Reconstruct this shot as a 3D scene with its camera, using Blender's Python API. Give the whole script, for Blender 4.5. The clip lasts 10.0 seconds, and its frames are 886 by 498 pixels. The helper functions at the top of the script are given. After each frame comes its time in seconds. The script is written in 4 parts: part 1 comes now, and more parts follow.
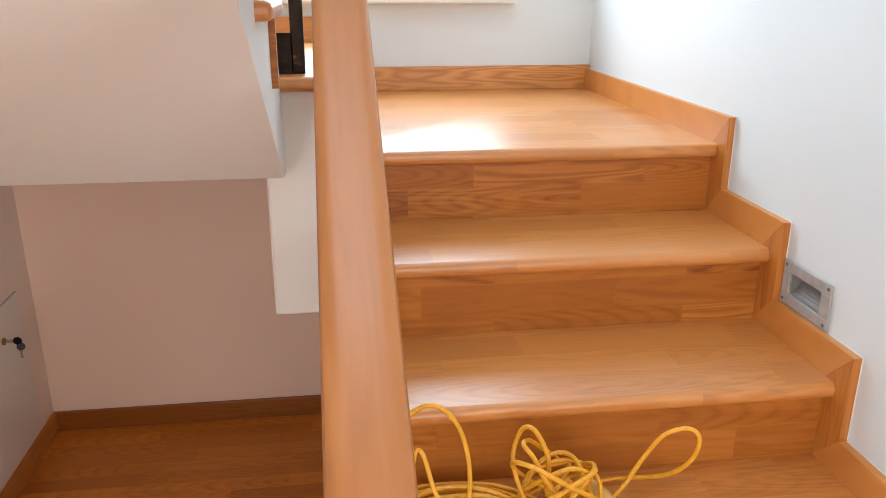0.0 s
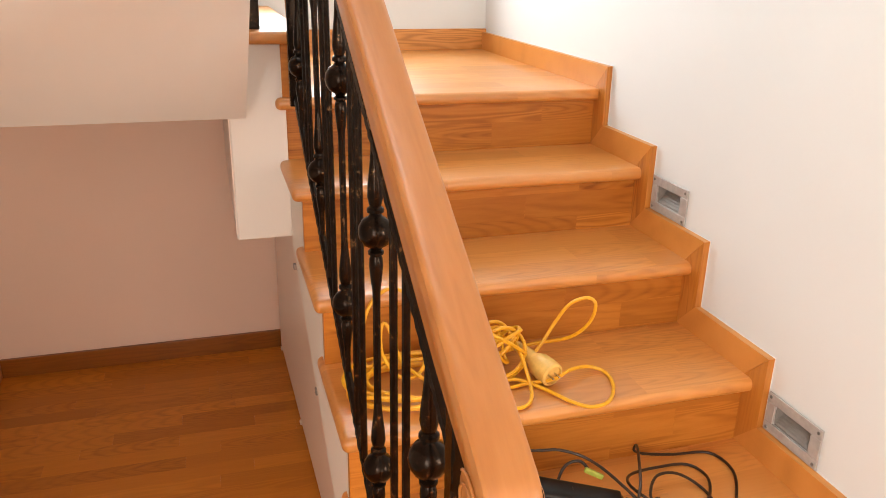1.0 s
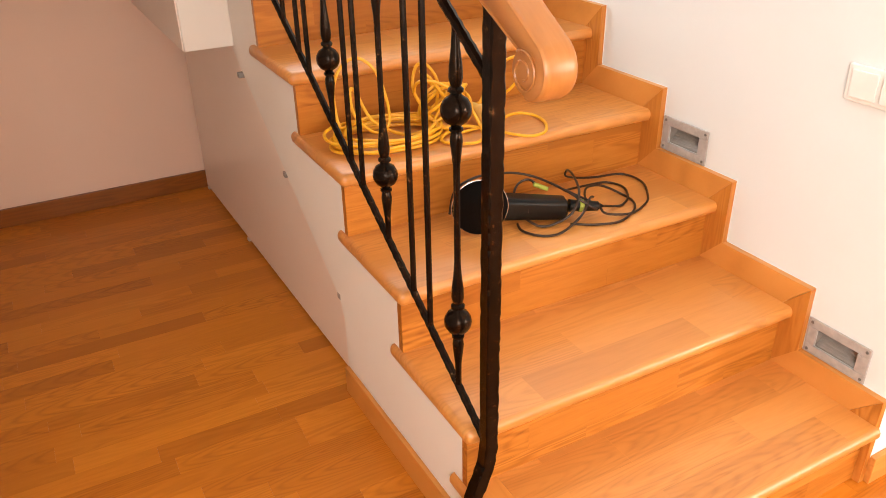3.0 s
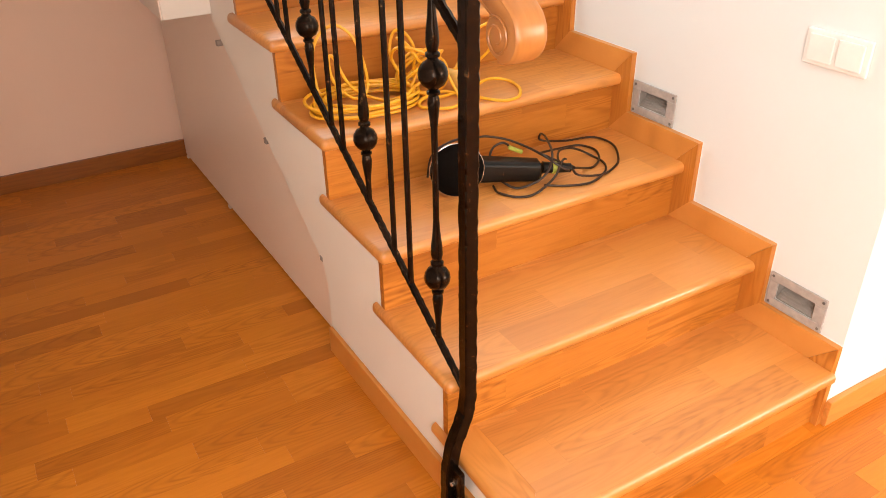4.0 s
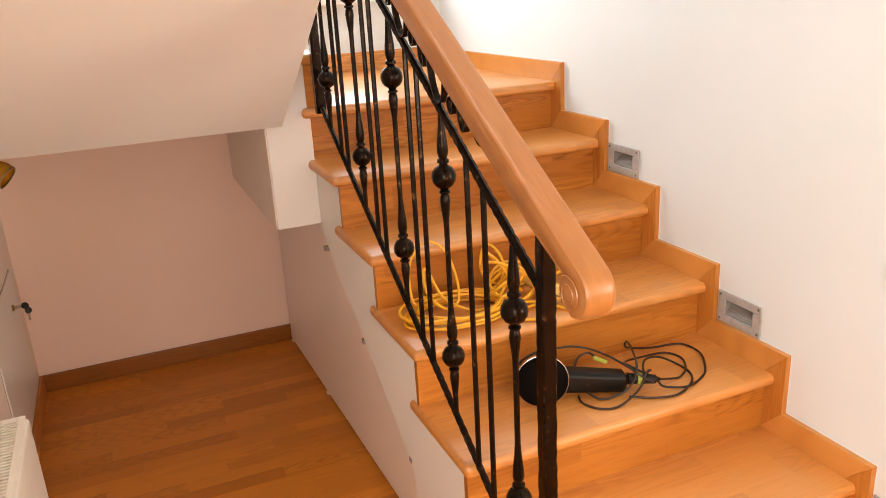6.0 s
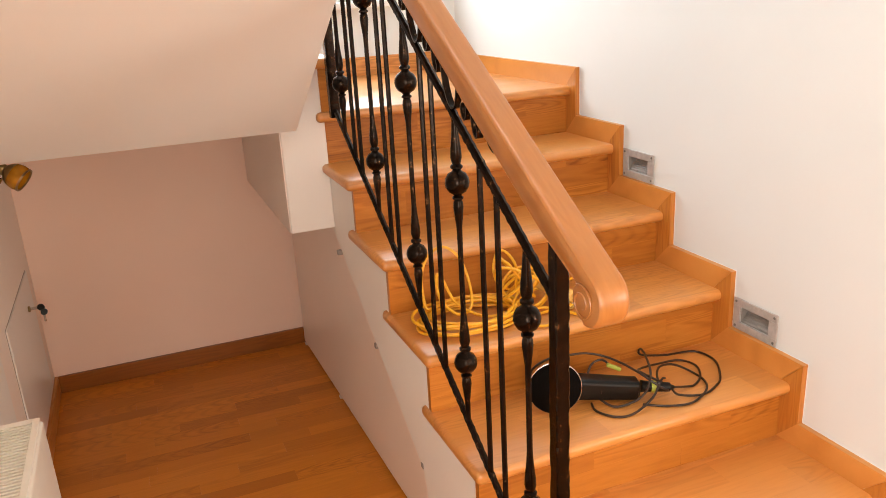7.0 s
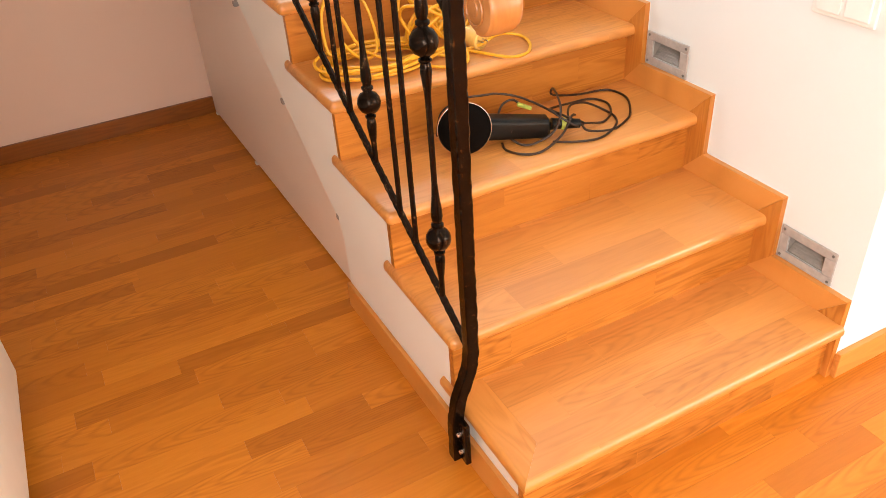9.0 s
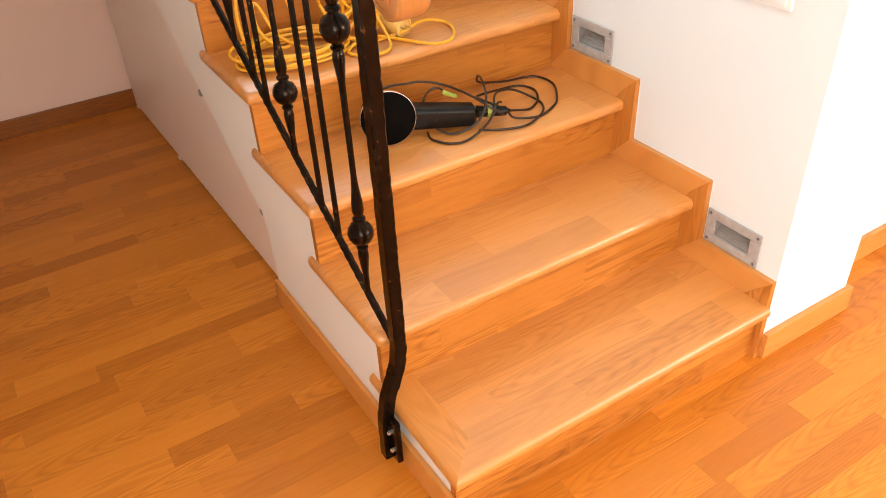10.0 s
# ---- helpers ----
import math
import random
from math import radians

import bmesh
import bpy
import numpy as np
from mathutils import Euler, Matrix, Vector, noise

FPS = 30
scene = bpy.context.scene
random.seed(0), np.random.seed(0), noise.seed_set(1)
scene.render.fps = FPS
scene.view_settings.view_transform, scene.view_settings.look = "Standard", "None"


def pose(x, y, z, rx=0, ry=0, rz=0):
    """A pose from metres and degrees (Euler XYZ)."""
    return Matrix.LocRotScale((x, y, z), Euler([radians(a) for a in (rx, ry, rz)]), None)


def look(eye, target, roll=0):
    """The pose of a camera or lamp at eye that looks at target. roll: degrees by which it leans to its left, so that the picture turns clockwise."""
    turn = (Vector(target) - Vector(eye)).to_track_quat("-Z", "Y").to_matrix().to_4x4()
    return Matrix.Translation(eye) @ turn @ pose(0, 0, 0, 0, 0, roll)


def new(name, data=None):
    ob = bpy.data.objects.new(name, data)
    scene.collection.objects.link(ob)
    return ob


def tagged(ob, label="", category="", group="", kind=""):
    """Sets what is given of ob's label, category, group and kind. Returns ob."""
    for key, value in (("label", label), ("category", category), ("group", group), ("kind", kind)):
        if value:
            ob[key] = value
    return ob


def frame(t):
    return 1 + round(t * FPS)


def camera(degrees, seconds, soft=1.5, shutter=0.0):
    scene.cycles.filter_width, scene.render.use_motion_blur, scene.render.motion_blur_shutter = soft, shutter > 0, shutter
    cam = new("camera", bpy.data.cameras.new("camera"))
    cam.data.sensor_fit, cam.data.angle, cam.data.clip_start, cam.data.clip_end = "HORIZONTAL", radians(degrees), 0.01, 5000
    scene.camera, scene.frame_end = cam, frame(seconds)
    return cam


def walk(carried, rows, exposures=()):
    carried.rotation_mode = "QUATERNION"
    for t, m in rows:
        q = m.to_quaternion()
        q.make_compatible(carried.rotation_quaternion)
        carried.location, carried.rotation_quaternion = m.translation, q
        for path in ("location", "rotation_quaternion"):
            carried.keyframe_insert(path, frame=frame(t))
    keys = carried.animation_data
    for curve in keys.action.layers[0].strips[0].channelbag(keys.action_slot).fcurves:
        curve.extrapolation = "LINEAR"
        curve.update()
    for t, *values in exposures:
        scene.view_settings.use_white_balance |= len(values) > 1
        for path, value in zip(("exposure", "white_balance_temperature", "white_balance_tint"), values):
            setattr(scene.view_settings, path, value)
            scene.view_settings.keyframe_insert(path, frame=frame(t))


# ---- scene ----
cam = camera(59.3, 10.0, soft=0.9)
PATH = [
    (0, (0.114, 0.006, 1.596), (0.364, 1.872, 0.953), 0.1),
    (0.5, (-0.002, -0.162, 1.583), (0.459, 1.658, 0.893), 0.2),
    (1, (-0.102, -0.354, 1.586), (0.442, 1.439, 0.886), 1.1),
    (1.5, (-0.264, -0.46, 1.57), (0.481, 1.274, 0.906), -0.9),
    (2, (-0.401, -0.533, 1.511), (0.492, 1.123, 0.832), 0.5),
    (2.5, (-0.418, -0.588, 1.45), (0.392, 1.078, 0.697), 1.7),
    (3, (-0.493, -0.655, 1.402), (0.339, 0.899, 0.457), -1.1),
    (3.2, (-0.518, -0.681, 1.393), (0.309, 0.821, 0.364), -1.9),
    (4.3, (-0.534, -0.731, 1.442), (0.339, 0.768, 0.447), -0.9),
    (4.5, (-0.536, -0.744, 1.464), (0.317, 0.82, 0.555), -1.2),
    (5, (-0.528, -0.751, 1.521), (0.268, 0.916, 0.756), -2.3),
    (5.5, (-0.527, -0.761, 1.554), (0.225, 0.955, 0.855), -3.1),
    (6, (-0.515, -0.766, 1.581), (0.21, 0.985, 0.944), -3.2),
    (7.5, (-0.508, -0.757, 1.586), (0.173, 1.015, 0.954), -3.5),
    (8, (-0.501, -0.757, 1.559), (0.178, 0.968, 0.808), -4.0),
    (8.5, (-0.479, -0.767, 1.485), (0.211, 0.828, 0.494), -4.1),
    (9, (-0.454, -0.778, 1.47), (0.261, 0.707, 0.337), -4.1),
    (9.5, (-0.444, -0.775, 1.451), (0.32, 0.637, 0.259), -3.4),
    (10, (-0.396, -0.762, 1.448), (0.432, 0.639, 0.285), -3.0),
]
EXPOSURES = [(0, -0.02, 5500, 4), (0.3, 0.08, 6100, 8), (0.7, 0.17, 6500, 10), (2.0, 0.17, 6500, 10), (3.0, 0.35, 6500, 10), (4.5, 0.35, 6500, 10), (6.0, 0.15, 6500, 10), (7.5, 0.15, 6500, 10), (8.5, 0.35, 6400, 9), (9.3, 0.39, 6250, 8), (10, 0.32, 6000, 5)]
walk(cam, [(t, look(eye, target, roll)) for t, eye, target, roll in PATH], EXPOSURES)

# ---- light ----
world = bpy.data.worlds.new("sky")
scene.world = world
world.use_nodes = True
wn = world.node_tree.nodes
sky = wn.new("ShaderNodeTexSky")
sky.sky_type, sky.sun_disc = "NISHITA", False
sky.sun_elevation, sky.sun_rotation = radians(35), radians(120)
wn["Background"].inputs["Strength"].default_value = 0.12
world.node_tree.links.new(sky.outputs[0], wn["Background"].inputs[0])


LEFT_X = -0.99


def area(name, loc, target, sx, sy, power, color):
    d = bpy.data.lights.new(name, "AREA")
    d.shape, d.size, d.size_y, d.energy, d.color = "RECTANGLE", sx, sy, power, color
    o = new(name, d)
    o.matrix_world = look(loc, target)
    return o


area("stair_window_light", (0.19, 2.98, 2.15), (0.19, 0, 2.05), 1.0, 1.15, 35, (0.92, 0.97, 1.0))
area("hall_window_light", (3.93, -3.95, 1.45), (0, -3.95, 1.45), 1.7, 1.5, 162, (1.0, 0.91, 0.78))
area("terrace_window_light", (0.75, -6.93, 1.45), (0.75, 0, 1.45), 1.9, 1.6, 80, (1.0, 0.91, 0.78))
# Added lamp with no known window behind it, evens out the stair wall
area("west_window_light", (LEFT_X - 0.06, -2.2, 1.5), (2, -2.2, 1.5), 1.3, 1.3, 92, (0.98, 0.97, 0.93))
# Added unseen lamp under the closed stairwell ceiling, lighting treads from above
area("upper_window_light", (0.0, 1.0, 4.5), (0.0, 1.0, 0), 1.2, 1.2, 21, (0.88, 0.96, 1.0))


# ---- materials ----
def mat(name, color, rough=0.5, metal=0.0, spec=0.5):
    m = bpy.data.materials.new(name)
    m.use_nodes = True
    b = m.node_tree.nodes["Principled BSDF"]
    b.inputs["Base Color"].default_value = (*color, 1)
    b.inputs["Roughness"].default_value = rough
    b.inputs["Metallic"].default_value = metal
    b.inputs["Specular IOR Level"].default_value = spec
    return m, m.node_tree.nodes, m.node_tree.links, b


def noise_tex(n, l, vec, scale, detail=4, rough=0.55, dist=0.0):
    t = n.new("ShaderNodeTexNoise")
    t.inputs["Scale"].default_value = scale
    t.inputs["Detail"].default_value = detail
    t.inputs["Roughness"].default_value = rough
    t.inputs["Distortion"].default_value = dist
    if vec is not None:
        l.new(vec, t.inputs["Vector"])
    return t.outputs["Fac"]


def ramp(n, l, fac, stops):
    r = n.new("ShaderNodeValToRGB")
    while len(r.color_ramp.elements) < len(stops):
        r.color_ramp.elements.new(0.5)
    for e, (p, c) in zip(r.color_ramp.elements, stops):
        e.position, e.color = p, (*c, 1)
    l.new(fac, r.inputs[0])
    return r.outputs[0]


def mixc(n, l, fac, a, b, mode="MIX"):
    m = n.new("ShaderNodeMix")
    m.data_type, m.blend_type = "RGBA", mode
    for sock, v in ((m.inputs[0], fac), (m.inputs[6], a), (m.inputs[7], b)):
        if isinstance(v, float):
            sock.default_value = v
        elif isinstance(v, tuple):
            sock.default_value = (*v, 1)
        else:
            l.new(v, sock)
    return m.outputs[2]


def maths(n, l, op, a, b):
    m = n.new("ShaderNodeMath")
    m.operation = op
    for sock, v in zip(m.inputs, (a, b)):
        if isinstance(v, (int, float)):
            sock.default_value = v
        else:
            l.new(v, sock)
    return m.outputs[0]


def bump(n, l, b, height, strength, distance=0.002):
    k = n.new("ShaderNodeBump")
    k.inputs["Strength"].default_value, k.inputs["Distance"].default_value = strength, distance
    l.new(height, k.inputs["Height"])
    l.new(k.outputs[0], b.inputs["Normal"])


def wood(name, stretch, dark, mid, light, rough=0.3, spec=0.5, vary="none", stave=None, turn=0.0, contrast=0.32, fig=1.0):
    """Varnished oak. stretch: scale per axis, small along the grain; stave: (length, width) of glued staves; vary: what shifts the tone from piece to piece."""
    m, n, l, b = mat(name, mid, rough, 0.0, spec)
    tc = n.new("ShaderNodeTexCoord")
    shift = n.new("ShaderNodeVectorMath")
    shift.operation = "ADD"
    l.new(tc.outputs["Object"], shift.inputs[0])
    tone = None
    if vary == "object":
        info = n.new("ShaderNodeObjectInfo")
        tone = info.outputs["Random"]
    elif vary == "island":
        geo = n.new("ShaderNodeNewGeometry")
        tone = geo.outputs["Random Per Island"]
    if tone is not None:
        sc = n.new("ShaderNodeVectorMath")
        sc.operation = "SCALE"
        cmb = n.new("ShaderNodeCombineXYZ")
        for i in range(3):
            l.new(tone, cmb.inputs[i])
        l.new(cmb.outputs[0], sc.inputs[0])
        sc.inputs["Scale"].default_value = 37.0
        l.new(sc.outputs[0], shift.inputs[1])
    st = None
    if stave is not None:
        br = n.new("ShaderNodeTexBrick")
        br.offset, br.squash = 0.37, 1.0
        mp0 = n.new("ShaderNodeMapping")
        mp0.inputs["Rotation"].default_value = (turn, 0, 0)
        l.new(tc.outputs["Object"], mp0.inputs[0])
        l.new(mp0.outputs[0], br.inputs["Vector"])
        br.inputs["Color1"].default_value, br.inputs["Color2"].default_value = (0, 0, 0, 1), (1, 1, 1, 1)
        br.inputs["Mortar"].default_value = (0.3, 0.3, 0.3, 1)
        br.inputs["Scale"].default_value, br.inputs["Mortar Size"].default_value = 1.0, 0.0007
        br.inputs["Brick Width"].default_value, br.inputs["Row Height"].default_value = stave
        st = br.outputs["Color"]
        sc = n.new("ShaderNodeVectorMath")
        sc.operation = "SCALE"
        l.new(st, sc.inputs[0])
        sc.inputs["Scale"].default_value = 11.0
        l.new(sc.outputs[0], shift.inputs[1])
    mp = n.new("ShaderNodeMapping")
    mp.inputs["Scale"].default_value = stretch
    l.new(shift.outputs[0], mp.inputs[0])
    v = mp.outputs[0]
    broad = noise_tex(n, l, v, 1.0, 2, 0.5, 0.3)
    rings = n.new("ShaderNodeMath")
    rings.operation = "SINE"
    l.new(maths(n, l, "MULTIPLY", broad, 70.0), rings.inputs[0])
    fine = noise_tex(n, l, v, 9.0, 4, 0.7)
    figure = ramp(n, l, noise_tex(n, l, v, 0.35, 1), [(0.42, (0.03 * fig,) * 3), (0.62, (0.17 * fig,) * 3)])
    g = maths(n, l, "ADD", maths(n, l, "MULTIPLY", rings.outputs[0], figure), maths(n, l, "MULTIPLY", fine, contrast))
    g = maths(n, l, "ADD", g, 0.5 - contrast / 2)
    if stave is not None or vary != "none":
        # flame figure of plain-sawn oak, on some of the pieces only
        sep = n.new("ShaderNodeSeparateXYZ")
        if stave is not None:
            l.new(mp0.outputs[0], sep.inputs[0])
            key, row = st, stave[1]
            across = maths(n, l, "MULTIPLY", maths(n, l, "SUBTRACT", maths(n, l, "FRACT", maths(n, l, "DIVIDE", sep.outputs[1], row), 0.0), 0.5), row)
            along = maths(n, l, "SUBTRACT", sep.outputs[0], maths(n, l, "MULTIPLY", key, 0.9))
        else:
            l.new(tc.outputs["Object"], sep.inputs[0])
            key = tone
            across = sep.outputs[1]
            if vary == "island":
                across = maths(n, l, "FRACT", maths(n, l, "DIVIDE", maths(n, l, "SUBTRACT", across, 2.734), 0.0665), 0.0)
                across = maths(n, l, "MULTIPLY", maths(n, l, "SUBTRACT", across, 0.5), 0.0665)
            along = maths(n, l, "SUBTRACT", sep.outputs[0], maths(n, l, "MULTIPLY", key, 0.4))
        cone = maths(n, l, "MULTIPLY", along, 0.11)
        rr = maths(n, l, "POWER", maths(n, l, "ADD", maths(n, l, "MULTIPLY", across, across), maths(n, l, "MULTIPLY", cone, cone)), 0.5)
        rr = maths(n, l, "ADD", rr, maths(n, l, "MULTIPLY", broad, 0.009))
        wave = maths(n, l, "SINE", maths(n, l, "MULTIPLY", rr, 900.0), 0.0)
        wave = maths(n, l, "POWER", maths(n, l, "ADD", maths(n, l, "MULTIPLY", wave, 0.5), 0.5), 2.5)
        flip = maths(n, l, "FRACT", maths(n, l, "MULTIPLY", key, 7.3), 0.0)
        some = ramp(n, l, flip, [(0.55, (0, 0, 0)), (0.60, ((0.05 + 0.2 * fig if stave is not None else 0.18),) * 3)])
        g = maths(n, l, "SUBTRACT", g, maths(n, l, "MULTIPLY", wave, maths(n, l, "MULTIPLY", some, noise_tex(n, l, v, 1.6, 2))))
    col = ramp(n, l, g, [(0.22, dark), (0.5, mid), (0.78, light)])
    if tone is None:
        tone = st
    if tone is not None:
        shade = ramp(n, l, tone, [(0.0, (0.70, 0.62, 0.54)), (0.35, (0.95, 0.92, 0.88)), (1.0, (1.14, 1.19, 1.28))])
        col = mixc(n, l, 0.85 if stave is None else 0.55, col, shade, "MULTIPLY")
    wear = noise_tex(n, l, tc.outputs["Object"], 6.0, 3)
    col = mixc(n, l, maths(n, l, "MULTIPLY", wear, 0.22), col, (mid[0] * 1.1, mid[1] * 1.15, mid[2] * 1.3))
    l.new(col, b.inputs["Base Color"])
    l.new(maths(n, l, "ADD", rough - 0.08, maths(n, l, "MULTIPLY", wear, 0.16)), b.inputs["Roughness"])
    bump(n, l, b, fine, 0.10, 0.0006)
    return m


OAK = ((0.30, 0.086, 0.009), (0.50, 0.178, 0.026), (0.60, 0.246, 0.052))
# Oak darkened for the unlit nook baseboard: shade put into the colour
OAK_NOOK_SHADE = ((0.17, 0.045, 0.004), (0.26, 0.075, 0.006), (0.33, 0.10, 0.010))
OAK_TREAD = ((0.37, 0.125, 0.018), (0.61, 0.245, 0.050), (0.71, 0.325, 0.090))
OAK_FLOOR = ((0.31, 0.080, 0.005), (0.57, 0.192, 0.015), (0.76, 0.295, 0.040))
TREAD = wood("oak_tread", (1.3, 14, 14), *OAK_TREAD, 0.36, 1.0, stave=(0.47, 0.094), contrast=0.2, fig=0.5)
# Oak of the treads darkened: the risers' shade is put into the colour
OAK_RISER_SHADED = ((0.24, 0.066, 0.006), (0.44, 0.150, 0.019), (0.56, 0.218, 0.040))
RISER = wood("oak_riser_shaded", (1.3, 14, 14), *OAK_RISER_SHADED, 0.36, 0.35, stave=(0.43, 0.0705), turn=radians(90), contrast=0.3, fig=0.9)
TRIM = wood("oak_trim", (14, 1.5, 1.5), *OAK_TREAD, 0.36, 0.6, contrast=0.2)
TRIM_DARK = wood("oak_trim_nook", (1.5, 14, 14), *OAK_NOOK_SHADE, 0.34, contrast=0.2)
TRIM_DARK_Y = wood("oak_trim_nook_side", (14, 1.5, 14), *OAK, 0.34, contrast=0.2)
TRIM_X = wood("oak_trim_across", (1.5, 14, 14), *OAK_TREAD, 0.36, 0.6, contrast=0.2)
STRIP = wood("oak_strip", (1.6, 15, 15), *OAK_FLOOR, 0.36, 0.38, vary="object", contrast=0.15, fig=0.35)
STRIP_REST = wood("oak_strip_rest", (1.6, 15, 15), *OAK_FLOOR, 0.36, 0.38, vary="island", contrast=0.15, fig=0.35)
RAILWOOD = wood("oak_handrail", (16, 1.6, 2.2), (0.28, 0.096, 0.019), (0.385, 0.150, 0.036), (0.46, 0.200, 0.060), 0.34, 0.6, contrast=0.26, fig=0.8)


def plaster(name, color, rough=0.7):
    m, n, l, b = mat(name, color, rough)
    tc = n.new("ShaderNodeTexCoord")
    big = noise_tex(n, l, tc.outputs["Object"], 1.3, 3)
    l.new(ramp(n, l, big, [(0.3, tuple(c * 0.95 for c in color)), (0.7, color)]), b.inputs["Base Color"])
    bump(n, l, b, noise_tex(n, l, tc.outputs["Object"], 190.0, 3), 0.07, 0.001)
    return m


WHITE = plaster("white_wall_paint", (0.762, 0.788, 0.780))
# Wall white with the warm light of the left side put into it
WARM_LIT_WHITE = plaster("white_paint_warm_lit", (0.83, 0.785, 0.735))
LACQUER = plaster("white_lacquer", (0.78, 0.755, 0.72), 0.28)
# White board; the nook's warm bounce light is put into this colour
BOARD = plaster("melamine_board", (0.90, 0.78, 0.695), 0.35)
# White plaster; warm bounce off the oak floor is put into these two colours
BOUNCE_TINT = plaster("white_paint_bounce_tint", (0.90, 0.665, 0.545))
BOUNCE_TINT_SIDE = plaster("white_paint_side_bounce_tint", (0.87, 0.755, 0.675))
CEIL = plaster("white_ceiling_paint", (0.82, 0.80, 0.77), 0.8)


def iron_mat():
    m, n, l, b = mat("wrought_iron", (0.022, 0.015, 0.010), 0.3, 0.75, 0.3)
    tc = n.new("ShaderNodeTexCoord")
    f = noise_tex(n, l, tc.outputs["Object"], 70.0, 4, 0.65)
    l.new(ramp(n, l, f, [(0.35, (0.008, 0.0043, 0.0024)), (0.62, (0.018, 0.0096, 0.0052)), (0.72, (0.20, 0.11, 0.05))]), b.inputs["Base Color"])
    l.new(ramp(n, l, f, [(0.3, (0.25, 0.25, 0.25)), (0.8, (0.19, 0.19, 0.19))]), b.inputs["Roughness"])
    bump(n, l, b, f, 0.4, 0.0014)
    return m


IRON = iron_mat()


def simple(name, color, rough, metal=0.0, grain=60.0, strength=0.12, amount=0.12, spec=0.5):
    m, n, l, b = mat(name, color, rough, metal, spec)
    tc = n.new("ShaderNodeTexCoord")
    f = noise_tex(n, l, tc.outputs["Object"], grain, 4)
    l.new(ramp(n, l, f, [(0.3, tuple(c * (1 - amount) for c in color)), (0.7, tuple(min(1, c * (1 + amount)) for c in color))]), b.inputs["Base Color"])
    bump(n, l, b, f, strength, 0.0008)
    return m


ALU = simple("cast_aluminium", (0.40, 0.375, 0.35), 0.5, 0.1)
SCREW = simple("dull_screw", (0.16, 0.15, 0.14), 0.5, 0.4)
CLIP = simple("zinc_clip", (0.34, 0.31, 0.285), 0.45, 0.3)
ALU_IN = simple("lamp_recess", (0.27, 0.245, 0.22), 0.5, 0.0)
PLASTIC = simple("white_switch_plastic", (0.80, 0.79, 0.75), 0.3, 0, 20, 0.02, 0.03)
STEEL = simple("bright_steel", (0.6, 0.58, 0.55), 0.25, 1.0)
YELLOW = simple("yellow_cable_rubber", (0.80, 0.385, 0.013), 0.42, 0, 90, 0.1, 0.1)
CREAM = simple("cream_plug_rubber", (0.76, 0.47, 0.12), 0.45, 0, 60)
BLACK = simple("black_tool_plastic", (0.004, 0.003, 0.0022), 0.33, 0, 150, 0.2, 0.3, 0.26)
DISC = simple("black_grinding_pad", (0.0025, 0.0015, 0.001), 0.75, 0, 200, 0.4, 0.4, 0.06)
CORD = simple("black_cord_rubber", (0.030, 0.013, 0.006), 0.4, 0, 100, 0.12, 0.12, 0.35)
GREEN = simple("green_mark", (0.34, 0.36, 0.05), 0.45)
BRASS = simple("aged_brass", (0.33, 0.22, 0.09), 0.38, 0.9)
RADIATOR = simple("radiator_enamel", (0.86, 0.815, 0.73), 0.35, 0, 12, 0.02, 0.03)
DARK = simple("dark_gap", (0.03, 0.026, 0.022), 0.8)


def amber():
    m, n, l, b = mat("amber_glass", (0.78, 0.34, 0.02), 0.25)
    b.inputs["Transmission Weight"].default_value = 0.35
    f = noise_tex(n, l, n.new("ShaderNodeTexCoord").outputs["Object"], 40.0)
    l.new(ramp(n, l, f, [(0.3, (0.58, 0.22, 0.008)), (0.7, (0.80, 0.38, 0.02))]), b.inputs["Base Color"])
    return m


AMBER = amber()
GLASS, _n, _l, _b = mat("window_glass", (0.97, 0.98, 0.98), 0.02)
_b.inputs["Transmission Weight"].default_value = 1.0


# ---- mesh tools ----
def link(name, bm, material, parent=None, label="", smooth=False, kind="", category=""):
    me = bpy.data.meshes.new(name)
    bmesh.ops.recalc_face_normals(bm, faces=bm.faces)
    bm.to_mesh(me)
    bm.free()
    if smooth:
        me.polygons.foreach_set("use_smooth", [True] * len(me.polygons))
        me.set_sharp_from_angle(angle=radians(38))
    me.materials.append(material)
    o = new(name, me)
    if parent is not None:
        o.parent = parent
        bpy.context.view_layer.update()
        o.matrix_parent_inverse = parent.matrix_world.inverted()
    return tagged(o, label, category, "", kind)


def part(name, bm, material, parent, label="", smooth=False):
    return link(name, bm, material, parent, label, smooth)


def thing(name, loc, label, category, group="", kind=""):
    e = new(name)
    e.location = loc
    e.empty_display_size = 0.05
    bpy.context.view_layer.update()
    return tagged(e, label, category, group, kind)


def box(x0, x1, y0, y1, z0, z1, bevel=0.0, seg=2, bm=None):
    own = bm is None
    tmp = bmesh.new()
    bmesh.ops.create_cube(tmp, size=1)
    for v in tmp.verts:
        v.co = ((x0 + x1) / 2 + v.co.x * (x1 - x0), (y0 + y1) / 2 + v.co.y * (y1 - y0), (z0 + z1) / 2 + v.co.z * (z1 - z0))
    if bevel:
        bmesh.ops.bevel(tmp, geom=tmp.edges[:], offset=bevel, segments=seg, profile=0.5, affect="EDGES")
    if own:
        return tmp
    return join(bm, tmp)


def join(bm, other):
    me = bpy.data.meshes.new("tmp")
    other.to_mesh(me)
    other.free()
    bm.from_mesh(me)
    bpy.data.meshes.remove(me)
    return bm


